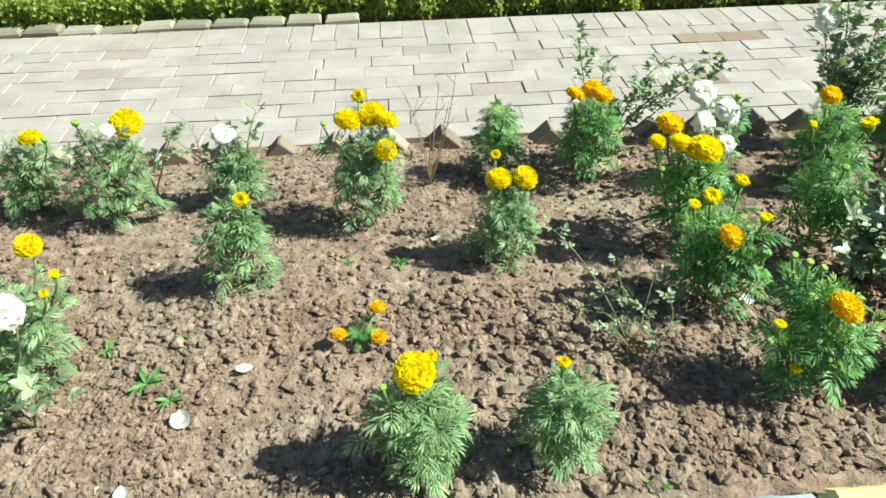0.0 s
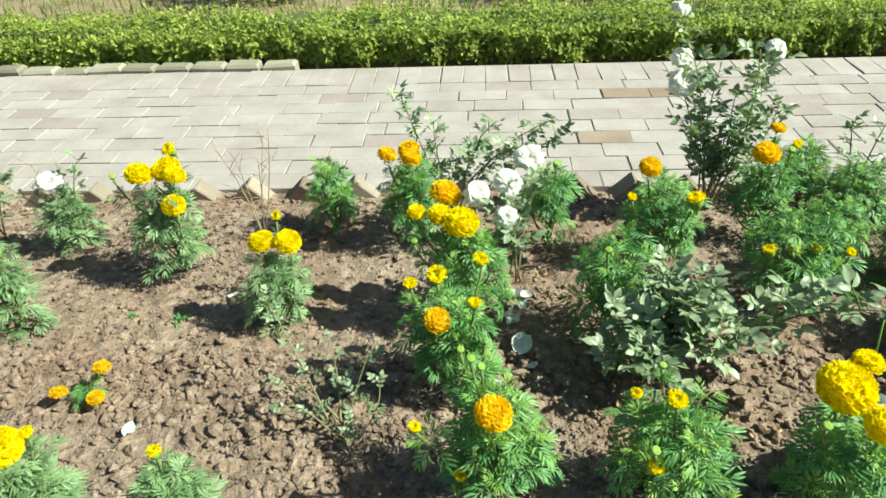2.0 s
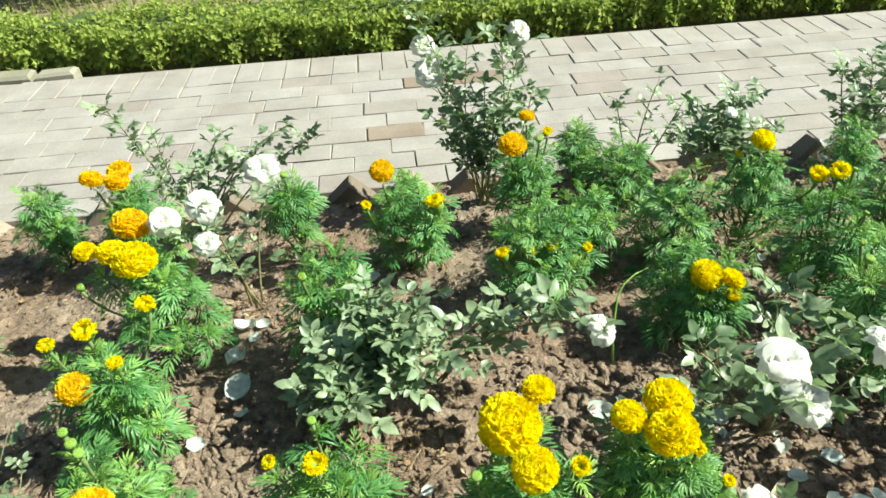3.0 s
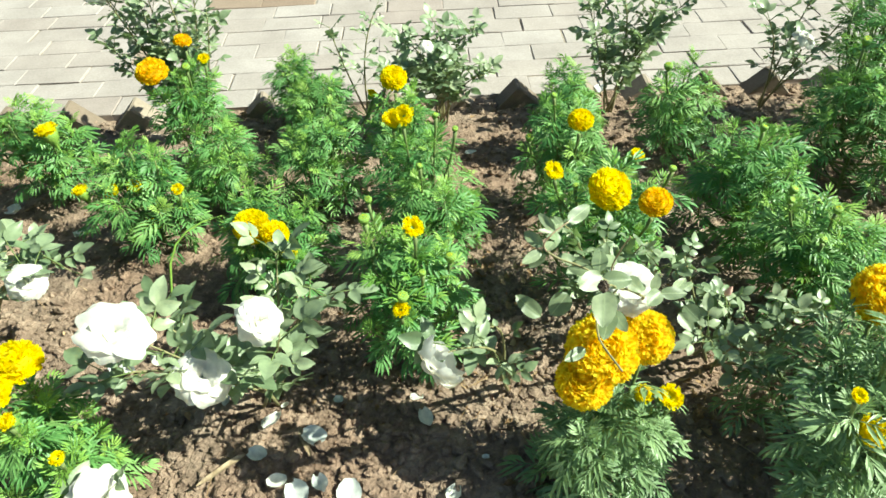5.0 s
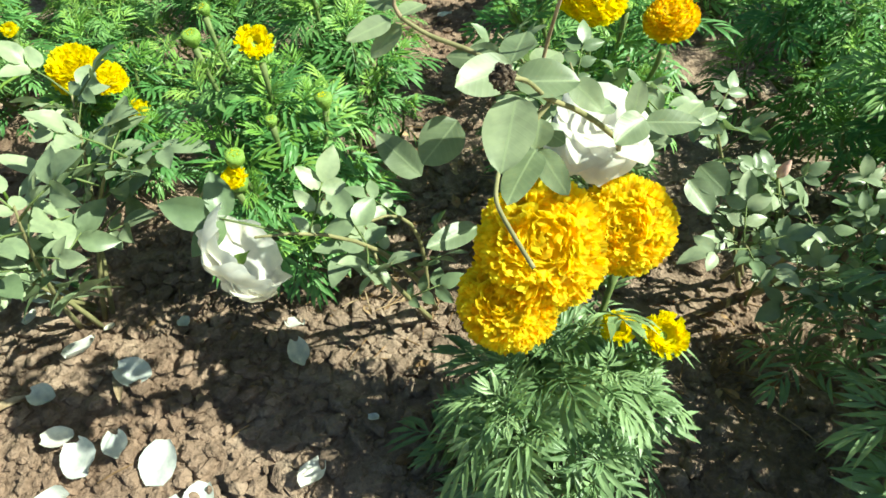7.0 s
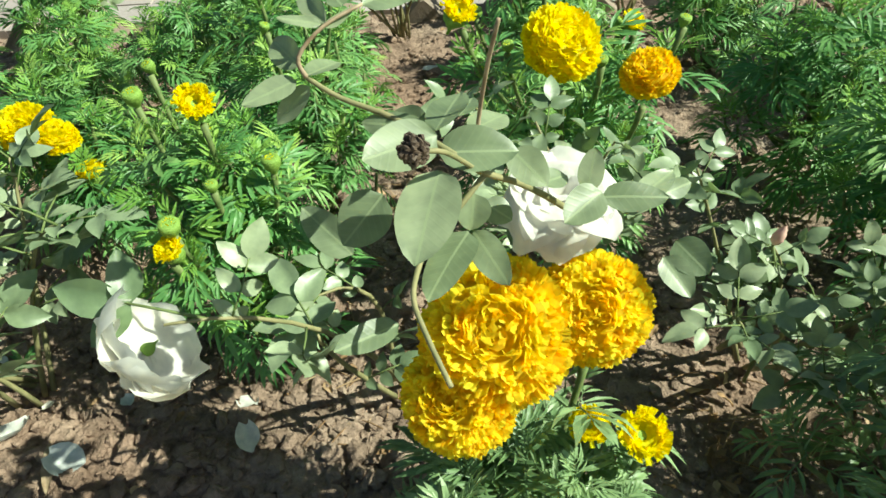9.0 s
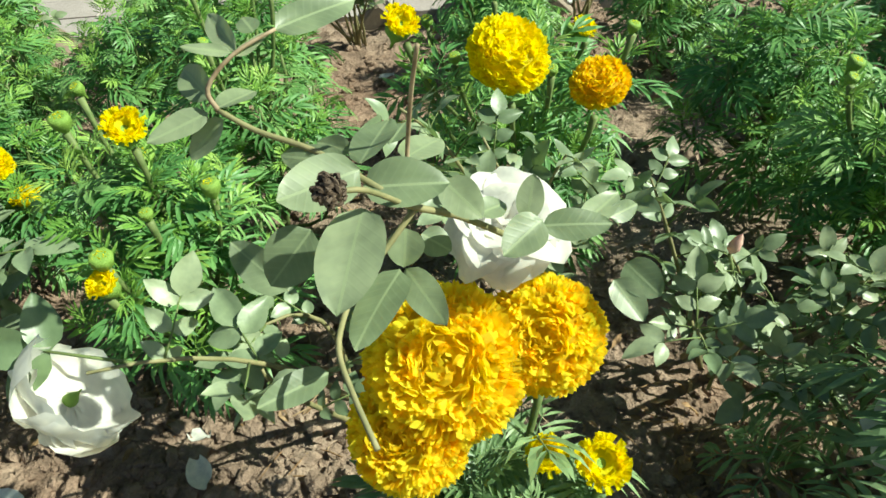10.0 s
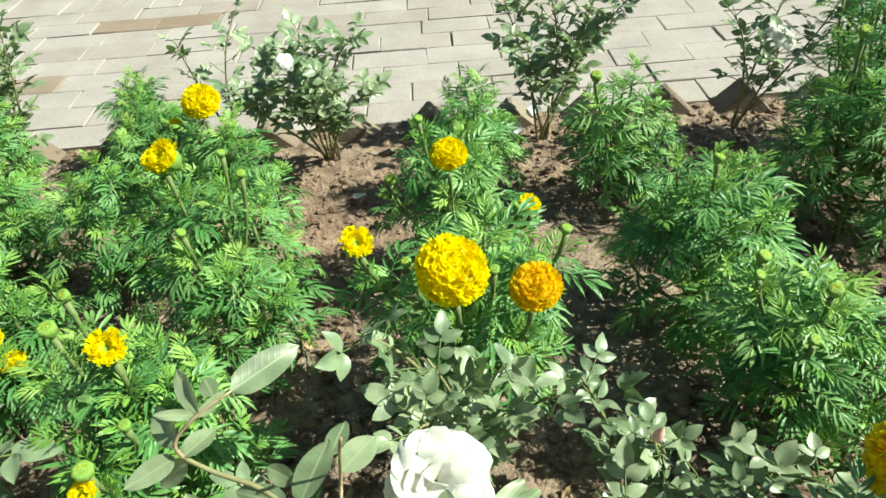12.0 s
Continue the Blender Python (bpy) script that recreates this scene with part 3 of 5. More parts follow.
def clods():
    rng = random.Random(11)
    bm = bmesh.new()
    bmesh.ops.create_icosphere(bm, subdivisions=1, radius=1)
    IV = np.array([v.co[:] for v in bm.verts])
    IF = [[v.index for v in f.verts] for f in bm.faces]
    bm.free()
    t = (1 + 5 ** 0.5) / 2
    SV = np.array([(-1, t, 0), (1, t, 0), (-1, -t, 0), (1, -t, 0), (0, -1, t), (0, 1, t), (0, -1, -t), (0, 1, -t), (t, 0, -1), (t, 0, 1), (-t, 0, -1), (-t, 0, 1)]) / math.sqrt(1 + t * t)
    SF = [(0, 11, 5), (0, 5, 1), (0, 1, 7), (0, 7, 10), (0, 10, 11), (1, 5, 9), (5, 11, 4), (11, 10, 2), (10, 7, 6), (7, 1, 8), (3, 9, 4), (3, 4, 2), (3, 2, 6), (3, 6, 8), (3, 8, 9), (4, 9, 5), (2, 4, 11), (6, 2, 10), (8, 6, 7), (9, 8, 1)]
    h = Heap()
    for k in range(46000):
        x, y = rng.uniform(-2.2, 3.8), rng.uniform(0.40, 1.98)
        if k < 26000:
            y = rng.uniform(0.40, 1.05)
        dn = noise.noise((x * 2.3, y * 2.3, 7.0))
        coarse = max(0.0, min(1.0, 0.45 + 1.2 * noise.noise((x * 1.7, y * 2.6, 3.0)) + max(0.0, 0.75 - y)))
        r = min(0.0019 * (1 + rng.paretovariate(1.2) * 0.95), 0.0085 + 0.0105 * coarse)
        if dn < -0.2 and rng.random() < 0.6:
            continue
        s = np.array([rng.uniform(0.6, 1.45), rng.uniform(0.6, 1.45), rng.uniform(0.4, 0.85)]) * r
        a = rng.uniform(0, 6.28)
        P, Q = (IV, IF) if r > 0.009 else (SV, SF)
        J = P * (1 + np.array([[rng.uniform(-0.36, 0.26)] for _ in range(len(P))])) * s
        V = np.stack([J[:, 0] * math.cos(a) - J[:, 1] * math.sin(a) + x, J[:, 0] * math.sin(a) + J[:, 1] * math.cos(a) + y,
                      J[:, 2] + soil_z(x, y) + clod_height(x, y) + r * 0.32], axis=1)
        h.add(V, Q)
    tagged(new("soil_clods", h.mesh("soil_clods", [M_SOIL])), "loose lumps and crumbs of dry soil", "soil lumps", kind="stuff")


clods()


def brick_block(l, w, h, rng, cut=0.006):
    """A worn brick with chamfered top edges, top face at z = 0."""
    V = []
    for z, s in ((-h, 0.0), (-cut, 0.0), (0.0, cut)):
        for sx, sy in ((-1, -1), (1, -1), (1, 1), (-1, 1)):
            V.append((sx * (l / 2 - s) + rng.uniform(-0.002, 0.002), sy * (w / 2 - s) + rng.uniform(-0.002, 0.002), z + (rng.uniform(-0.001, 0.001) if z == 0 else 0)))
    Fc = [(8, 9, 10, 11)]
    for a in (0, 4):
        for k in range(4):
            Fc.append((a + k, a + (k + 1) % 4, a + 4 + (k + 1) % 4, a + 4 + k))
    return V, Fc


def path():
    rng = random.Random(5)
    base = tagged(new("brick_path", mesh_of("brick_path", [(-14, 2.0, -0.0055), (14, 2.0, -0.0055), (14, 3.30, -0.0055), (-14, 3.30, -0.0055),
                                                          (-14, 2.0, -0.12), (14, 2.0, -0.12), (14, 3.30, -0.12), (-14, 3.30, -0.12)],
                                                         [(0, 1, 2, 3), (4, 5, 1, 0), (6, 7, 3, 2)], M_JOINT)), "sunlit garden path of worn pale bricks", "path", kind="structure")
    L, W = 0.23, 0.117
    flat = [mesh_of("paving_brick", *brick_block(L - 0.0035, W - 0.0035, 0.04, rng, 0.0022), M_PAVE) for _ in range(6)]
    dark = mesh_of("paving_brick", *brick_block(L - 0.0035, W - 0.0035, 0.04, rng, 0.0022), M_PAVEDARK)
    joints = {7: 1.455, 6: 1.299, 5: 1.039, 4: 1.135}
    spots = []
    for r in range(9):
        y = 1.997 + W * (r + 0.5)
        off = (joints[r] if r in joints else (0.115 if r % 2 else 0.0) + rng.uniform(-0.05, 0.05)) + 0.115
        for k in range(-48, 40):
            spots.append((k * L + off, y, 0))
    for k in range(-80, 88):
        spots.append((k * W + 0.02, 3.05 + 0.115, 90))
    rest = Heap()
    made = 0
    spots.sort(key=lambda s: abs(s[0] - 0.9))
    for x, y, turn in spots:
        z = rng.uniform(-0.002, 0.002)
        m = pose(x + rng.uniform(-0.003, 0.003), y + rng.uniform(-0.003, 0.003), z, rng.uniform(-0.6, 0.6), rng.uniform(-0.4, 0.4), turn + rng.uniform(-0.9, 0.9))
        if made < 300:
            worn = abs(y - 2.875) < 0.03 and 1.46 < x < 1.92 or rng.random() < 0.012
            part_of("paving_brick", dark if worn else rng.choice(flat), base, m)
            made += 1
        else:
            V, Fc = brick_block(L - 0.0035, W - 0.0035, 0.04, rng, 0.0022)
            rest.add(move(np.array(V), m), Fc)
    tagged(part_of("more_paving_bricks", rest.mesh("more_paving_bricks", [M_PAVE2]), base), kind="stuff")


def leaning_edging():
    """Bricks leaning at 45 degrees, set in a row, one corner of each standing up."""
    rng = random.Random(9)
    edging = tagged(new("brick_edging"), "row of leaning bricks with pointed corners along the bed", "edging", kind="structure")
    edging.location = (0, 1.965, 0)
    shapes = []
    for _ in range(5):
        V, Fc = [], []
        w, ln, d, c = 0.142, 0.23, 0.075, 0.007
        pts = [(c, 0), (w - c, 0), (w, -c), (w, -ln), (0, -ln), (0, -c)]
        for yy, s in ((-d / 2, 0.004), (-d / 2 + 0.005, 0), (d / 2 - 0.005, 0), (d / 2, 0.004)):
            for px, pz in pts:
                V.append(((px - w / 2) * (1 - s * 6) + w / 2 + rng.uniform(-0.002, 0.002), yy, pz - s + rng.uniform(-0.002, 0.002)))
        n = len(pts)
        for a in range(3):
            for k in range(n):
                Fc.append((a * n + k, a * n + (k + 1) % n, (a + 1) * n + (k + 1) % n, (a + 1) * n + k))
        Fc += [tuple(range(n))[::-1], tuple(3 * n + k for k in range(n))]
        shapes.append(mesh_of("edging_brick", V, Fc, M_TOOTH))
    for k in range(-22, 30):
        x = 1.223 + k * 0.205 + rng.uniform(-0.006, 0.006)
        part_of("edging_brick", rng.choice(shapes), edging, pose(x, rng.uniform(-0.008, 0.008), 0.056 + rng.uniform(-0.010, 0.008), rng.uniform(-5, 3), 45 + rng.uniform(-3, 3), rng.uniform(-3, 3)))


def far_kerb():
    rng = random.Random(13)
    kerb = tagged(new("brick_kerb"), "row of rough bricks edging the hedge", "kerb", kind="structure")
    kerb.location = (0, 3.335, 0)
    shapes = [mesh_of("kerb_brick", *brick_block(0.182, 0.10, 0.14, rng, 0.014), M_KERBBRICK) for _ in range(4)]
    x = -5.0
    while x < -0.22:
        part_of("kerb_brick", rng.choice(shapes), kerb, pose(x, rng.uniform(-0.01, 0.01), 0.026 + rng.uniform(-0.010, 0.008), rng.uniform(-4, 4), rng.uniform(-2, 2), rng.uniform(-3, 3)))
        x += 0.195 + rng.uniform(-0.006, 0.012)


def near_kerb():
    rng = random.Random(17)
    kerb = tagged(new("painted_kerb"), "concrete kerb blocks painted yellow and grey", "kerb", kind="structure")
    kerb.location = (0, 0.29, 0)
    cols = [M_YPAINT, M_GPAINT]
    for k in range(-7, 8):
        V, Fc = brick_block(0.595, 0.18, 0.26, rng, 0.022)
        part_of("kerb_block", mesh_of("kerb_block", V, Fc, cols[k % 2]), kerb, pose(1.085 + 0.6 * k, 0, 0.125))


leaning_edging()
far_kerb()
near_kerb()


# ---- hedge and garden beyond the path ----
def leaf_cloud(h, rng, count, spot, size, mat=0):
    for _ in range(count):
        p, nrm = spot(rng)
        s = size * rng.uniform(0.6, 1.3)
        d = (Vector(nrm) + Vector((rng.gauss(0, 0.6), rng.gauss(0, 0.6), rng.gauss(0, 0.6)))).normalized()
        m = Matrix.Translation(p) @ frame_of(d.cross(Vector((rng.gauss(0, 1), rng.gauss(0, 1), rng.gauss(0, 1)))), d)
        q = np.array([(0, 0, 0), (0.5 * s, 0.3 * s, 0.05 * s), (s, 0, -0.1 * s), (0.5 * s, -0.3 * s, 0.05 * s)])
        h.add(move(q, m), [(0, 1, 2), (0, 2, 3)], mat)


def hedge():
    rng = random.Random(21)
    top, y0, y1 = 0.165, 3.42, 3.82

    def lump(x, k):
        return 0.07 * noise.noise((x * 1.9, k * 5.0, 2.0)) + 0.045 * noise.noise((x * 7, k * 3.0, 5.0))
    h = Heap()
    n = 120
    # closed dark sheet behind the leaves, standing in for shaded twigs
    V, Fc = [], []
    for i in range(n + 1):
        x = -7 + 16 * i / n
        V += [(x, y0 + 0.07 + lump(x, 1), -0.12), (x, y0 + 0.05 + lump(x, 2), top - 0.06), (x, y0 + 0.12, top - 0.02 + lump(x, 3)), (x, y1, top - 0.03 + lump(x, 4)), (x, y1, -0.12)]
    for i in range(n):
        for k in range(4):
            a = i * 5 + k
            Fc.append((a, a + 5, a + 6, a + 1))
    hg = tagged(new("hedge"), "low clipped hedge with yellow-green leaves", "hedge", kind="stuff")
    hg.location = (0, 0, 0)
    part_of("twigs", mesh_of("hedge_shade_core", V, Fc, M_CORE), hg)

    def spot(r):
        x = r.uniform(-5.0, 7.0)
        if r.random() < 0.5:
            z = r.uniform(-0.01, top)
            return (x, y0 + 0.05 + lump(x, 2) - r.random() * 0.05 * (0.4 + z / top), z), (0, -1, 0.4)
        y = r.uniform(y0 + 0.02, y1)
        return (x, y, top + lump(x, y) + r.uniform(-0.04, 0.03) + 0.02 * r.random() ** 4), (0, -0.2, 1)
    leaf_cloud(h, rng, 52000, spot, 0.029)

    def shoots(r):
        x = r.uniform(-5.0, 7.0)
        x += 0.05 * noise.noise((x * 11, 1.0, 1.0))
        z = r.uniform(-0.02, top * 0.8)
        return (x, y0 + 0.02 + lump(x, 2) - r.random() * 0.06 * max(0.0, 0.5 + noise.noise((x * 9, z * 12, 3.0))), z), (0.5, -0.7, 0.6)
    leaf_cloud(h, rng, 14000, shoots, 0.034)
    part_of("leaves", h.mesh("hedge_leaves", [M_HEDGE]), hg)


def lawn():
    rng = random.Random(23)
    h = Heap()
    for _ in range(12500):
        x, y = rng.uniform(-6, 8), 4.0 + 3.3 * rng.random() ** 1.6
        a, ln, w = rng.uniform(0, 6.28), rng.uniform(0.05, 0.16), 0.006
        dx, dy = math.cos(a), math.sin(a)
        h.add([(x - dy * w, y + dx * w, -0.13), (x + dy * w, y - dx * w, -0.13), (x + dx * ln * 0.4, y + dy * ln * 0.4, -0.13 + ln)], [(0, 1, 2)])
    tagged(new("dry_grass", h.mesh("dry_grass", [M_GRASS])), "half-dry grass behind the hedge", "grass", kind="stuff")


def shrub(x, y, r, ht, seed):
    rng = random.Random(seed)
    sh = tagged(new("shrub"), "dark leafy shrub behind the hedge", "shrub", "shrubs behind the hedge")
    sh.location = (x, y, -0.13)
    h = Heap()
    for k in range(9):
        a = k * 2.4
        e = Vector((r * 0.8 * math.cos(a), r * 0.8 * math.sin(a), ht * rng.uniform(0.6, 1)))
        h.add(*tube(arc((0, 0, 0), e, (0, 0, 0.06), 6), [0.022, 0.018, 0.014, 0.010, 0.007, 0.004], 6))
    part_of("trunk", h.mesh("shrub_stems", [M_BARK], True), sh)
    g = Heap()

    def spot(q):
        a, u = q.uniform(0, 6.28), q.random() ** 0.5
        z = ht * q.uniform(0.1, 1.1)
        rr = r * u * (0.6 + 0.5 * math.sin(math.pi * min(1, z / ht * 0.9)))
        return (rr * math.cos(a), rr * math.sin(a), z), (math.cos(a), math.sin(a), 0.6)
    leaf_cloud(g, rng, 2200, spot, 0.06)
    part_of("crown", g.mesh("shrub_leaves", [M_HEDGE]), sh)


hedge()
lawn()
shrub(-0.75, 5.4, 0.5, 0.8, 31)
shrub(1.9, 5.2, 0.55, 0.9, 32)
shrub(3.9, 5.6, 0.6, 1.0, 33)


# ---- marigolds ----
marigold(-1.16, 1.62, 0.26, 0.09, 1, "small marigold plant with one yellow bloom in crumbly soil", [(-1.089, 1.605, 0.300, 0.069, 'y'), (-1.033, 1.581, 0.300, 0.024, 'b')], 0.94, True)
marigold(-0.87, 1.55, 0.31, 0.135, 2, "bushy marigold with one yellow bloom and buds", [(-0.779, 1.574, 0.350, 0.094, 'y'), (-0.926, 1.582, 0.350, 0.027, 'b')], 0.94, True)
marigold(-0.42, 1.14, 0.31, 0.085, 3, "slim marigold with a half-open yellow bloom", [(-0.370, 1.124, 0.350, 0.045, 'h')], 0.94, True)
marigold(-0.07, 1.45, 0.35, 0.115, 4, "marigold crowned by a cluster of bright yellow blooms", [(-0.109, 1.445, 0.390, 0.077, 'y'), (-0.045, 1.470, 0.390, 0.084, 'y'), (0.004, 1.430, 0.390, 0.064, 'y'), (-0.085, 1.592, 0.390, 0.048, 'h'), (-0.008, 1.390, 0.315, 0.068, 'y'), (-0.175, 1.419, 0.390, 0.022, 'b')], 0.94, True)
marigold(0.31, 1.2, 0.27, 0.09, 5, "marigold with two yellow blooms side by side", [(0.294, 1.217, 0.310, 0.073, 'y'), (0.368, 1.212, 0.310, 0.070, 'y'), (0.301, 1.335, 0.310, 0.032, 'h')], 0.94, True)
marigold(0.37, 1.7, 0.26, 0.07, 6, "slender flowerless marigold beside the brick edging", [])
marigold(0.66, 1.62, 0.32, 0.12, 7, "marigold with fading orange blooms beside the edging", [(0.590, 1.596, 0.360, 0.060, 'o'), (0.648, 1.626, 0.360, 0.068, 'o'), (0.665, 1.560, 0.368, 0.062, 'o')])
marigold(0.84, 1.2, 0.36, 0.12, 8, "marigold with a tight cluster of yellow and orange blooms", [(0.781, 1.303, 0.400, 0.083, 'o'), (0.709, 1.208, 0.400, 0.047, 'y'), (0.772, 1.196, 0.400, 0.068, 'y'), (0.821, 1.167, 0.400, 0.090, 'y'), (0.704, 1.140, 0.356, 0.020, 'b')])
marigold(0.8, 0.93, 0.34, 0.112, 9, "leafy marigold with several small blooms", [(0.770, 0.983, 0.380, 0.048, 'h'), (0.777, 0.870, 0.343, 0.059, 'o'), (0.870, 1.040, 0.380, 0.041, 'h'), (0.855, 0.888, 0.380, 0.033, 'h'), (0.714, 0.951, 0.380, 0.032, 'h'), (0.876, 0.870, 0.284, 0.024, 'b')])
marigold(0.9, 0.65, 0.36, 0.11, 10, "bushy marigold with one orange bloom and many buds", [(0.892, 0.610, 0.361, 0.070, 'o'), (0.750, 0.590, 0.346, 0.026, 'h'), (0.828, 0.590, 0.206, 0.026, 'h'), (0.868, 0.681, 0.400, 0.020, 'b'), (0.849, 0.701, 0.400, 0.021, 'b'), (0.829, 0.724, 0.400, 0.019, 'b')])
marigold(0.03, 0.49, 0.33, 0.088, 11, "low marigold with a large yellow bloom in bare soil", [(0.038, 0.515, 0.370, 0.076, 'y'), (0.068, 0.550, 0.370, 0.029, 'h'), (-0.019, 0.483, 0.370, 0.016, 'b')], 0.94, True)
marigold(0.31, 0.5, 0.32, 0.07, 12, "low young marigold with one opening bud", [(0.307, 0.523, 0.360, 0.029, 'h')], 0.94, True)
marigold(-0.84, 0.8, 0.36, 0.125, 13, "marigold with a yellow bloom and half-open buds", [(-0.776, 0.916, 0.400, 0.056, 'y'), (-0.681, 0.814, 0.400, 0.023, 'h'), (-0.680, 0.753, 0.400, 0.020, 'h')], 0.94, True)
marigold(1.4, 1.5, 0.33, 0.125, 14, "dark green marigold with small orange blooms", [(1.344, 1.478, 0.370, 0.063, 'o'), (1.470, 1.440, 0.296, 0.057, 'h'), (1.297, 1.440, 0.295, 0.030, 'h'), (1.450, 1.440, 0.178, 0.025, 'b')])
marigold(1.08, 1.6, 0.3, 0.07, 15, "slim pale marigold without blooms", [(1.090, 1.540, 0.348, 0.025, 'b')])
marigold(1.75, 1.64, 0.31, 0.095, 16, "marigold with two orange blooms beside the path", [(1.700, 1.580, 0.356, 0.078, 'o'), (1.761, 1.680, 0.384, 0.045, 'o'), (1.813, 1.643, 0.350, 0.032, 'h'), (1.779, 1.600, 0.350, 0.025, 'b')])
marigold(1.71, 1.3, 0.33, 0.12, 17, "broad marigold with small half-open blooms", [(1.731, 1.240, 0.260, 0.036, 'h'), (1.820, 1.240, 0.244, 0.028, 'h'), (1.609, 1.240, 0.258, 0.038, 'h'), (1.675, 1.240, 0.250, 0.035, 'h'), (1.728, 1.240, 0.147, 0.042, 'h')])
marigold(2.07, 1.72, 0.25, 0.105, 18, "bushy flowerless marigold beside the edging", [])
marigold(2.1, 1.38, 0.32, 0.125, 19, "broad bushy marigold without blooms", [(2.251, 1.408, 0.360, 0.024, 'h')])
marigold(1.87, 1.42, 0.27, 0.1, 20, "fresh green marigold without open blooms", [])
marigold(2.03, 1.1, 0.3, 0.115, 21, "marigold with one flat yellow bloom", [(2.025, 1.050, 0.288, 0.072, 'y'), (2.072, 1.035, 0.284, 0.056, 'y'), (2.089, 1.040, 0.232, 0.041, 'h')])
marigold(2.31, 1.4, 0.36, 0.1, 22, "marigold with yellow blooms on tall stalks", [(2.302, 1.400, 0.400, 0.060, 'y'), (2.305, 1.180, 0.432, 0.045, 'h')])
marigold(2.36, 1.13, 0.39, 0.13, 23, "dense marigold full of feathery leaves", [(2.327, 1.150, 0.455, 0.045, 'h'), (2.355, 1.070, 0.393, 0.015, 'b'), (2.424, 1.130, 0.430, 0.012, 'b'), (2.389, 1.183, 0.430, 0.013, 'b')])
marigold(2.33, 0.885, 0.37, 0.115, 24, "dense marigold with green buds beginning to open", [(2.345, 0.870, 0.420, 0.038, 'h'), (2.329, 0.905, 0.365, 0.026, 'b'), (2.317, 0.778, 0.329, 0.030, 'h'), (2.322, 0.790, 0.345, 0.024, 'b'), (2.400, 0.860, 0.360, 0.022, 'b'), (2.260, 0.920, 0.400, 0.024, 'b'), (2.354, 0.825, 0.360, 0.015, 'b'), (2.266, 0.956, 0.410, 0.017, 'b')])
marigold(2.74, 1.62, 0.28, 0.095, 25, "slender marigold beside the brick edging", [])
marigold(2.69, 1.34, 0.35, 0.095, 26, "marigold with a yellow bloom among green buds", [(2.680, 1.210, 0.388, 0.052, 'y'), (2.782, 1.130, 0.352, 0.032, 'h'), (2.765, 1.130, 0.350, 0.020, 'b'), (2.591, 1.280, 0.305, 0.022, 'b'), (2.642, 1.304, 0.390, 0.016, 'b')])
marigold(2.7, 1.03, 0.37, 0.115, 27, "marigold with two large golden blooms and buds", [(2.672, 0.928, 0.430, 0.074, 'y'), (2.753, 0.938, 0.390, 0.056, 'o'), (2.580, 0.950, 0.457, 0.036, 'h'), (2.622, 0.970, 0.406, 0.015, 'b'), (2.798, 1.001, 0.410, 0.016, 'b'), (2.715, 0.970, 0.386, 0.013, 'b'), (2.596, 0.970, 0.380, 0.016, 'b')])
marigold(3.04, 1.58, 0.29, 0.115, 28, "tall marigold bush beside the edging", [(2.958, 1.520, 0.331, 0.026, 'b')])
marigold(3.06, 1.19, 0.34, 0.132, 29, "marigold bush with closed green buds", [(3.032, 1.160, 0.380, 0.019, 'b'), (3.039, 1.130, 0.202, 0.018, 'b')], 1.04)
marigold(3.1, 0.95, 0.325, 0.135, 30, "wide marigold bush with closed green buds", [(3.018, 0.981, 0.365, 0.020, 'b'), (3.065, 0.921, 0.365, 0.020, 'b'), (3.042, 0.890, 0.324, 0.016, 'b'), (3.000, 0.951, 0.365, 0.015, 'b')], 1.04)
marigold(3.46, 1.5, 0.48, 0.16, 32, "dark shaded marigold bush beside the edging", [(3.367, 1.440, 0.412, 0.027, 'b')])
marigold(3.58, 1.1, 0.42, 0.15, 33, "dark shaded marigold bush", [])
marigold(3.27, 0.62, 0.44, 0.16, 34, "bushy marigold at the shaded end of the bed", [])
marigold(2.618, 0.592, 0.29, 0.084, 35, "low marigold under three huge golden blooms", [(2.573, 0.616, 0.338, 0.080, 'g'), (2.602, 0.640, 0.375, 0.102, 'g'), (2.664, 0.655, 0.378, 0.076, 'g'), (2.702, 0.608, 0.303, 0.040, 'h'), (2.664, 0.618, 0.300, 0.030, 'h'), (2.557, 0.555, 0.236, 0.016, 'b')], 1.08, True)
marigold(2.99, 0.58, 0.39, 0.18, 36, "marigold with a large orange bloom and half-open ones", [(3.020, 0.700, 0.390, 0.088, 'g'), (2.952, 0.583, 0.430, 0.027, 'h'), (2.877, 0.520, 0.418, 0.022, 'h'), (2.935, 0.520, 0.332, 0.052, 'h')], 1.1, True)
marigold(1.24, 0.63, 0.33, 0.125, 37, "marigold with small blooms and yellow buds", [(1.216, 0.637, 0.370, 0.042, 'h'), (1.180, 0.570, 0.270, 0.035, 'h'), (1.144, 0.648, 0.370, 0.024, 'h'), (1.170, 0.570, 0.310, 0.022, 'b'), (1.205, 0.716, 0.370, 0.019, 'b')])
marigold(1.52, 0.6, 0.32, 0.1, 38, "marigold with a huge yellow bloom and smaller ones", [(1.515, 0.664, 0.375, 0.100, 'y'), (1.534, 0.573, 0.382, 0.068, 'y'), (1.571, 0.718, 0.383, 0.055, 'y'), (1.609, 0.591, 0.347, 0.034, 'h'), (1.450, 0.587, 0.360, 0.021, 'b')])
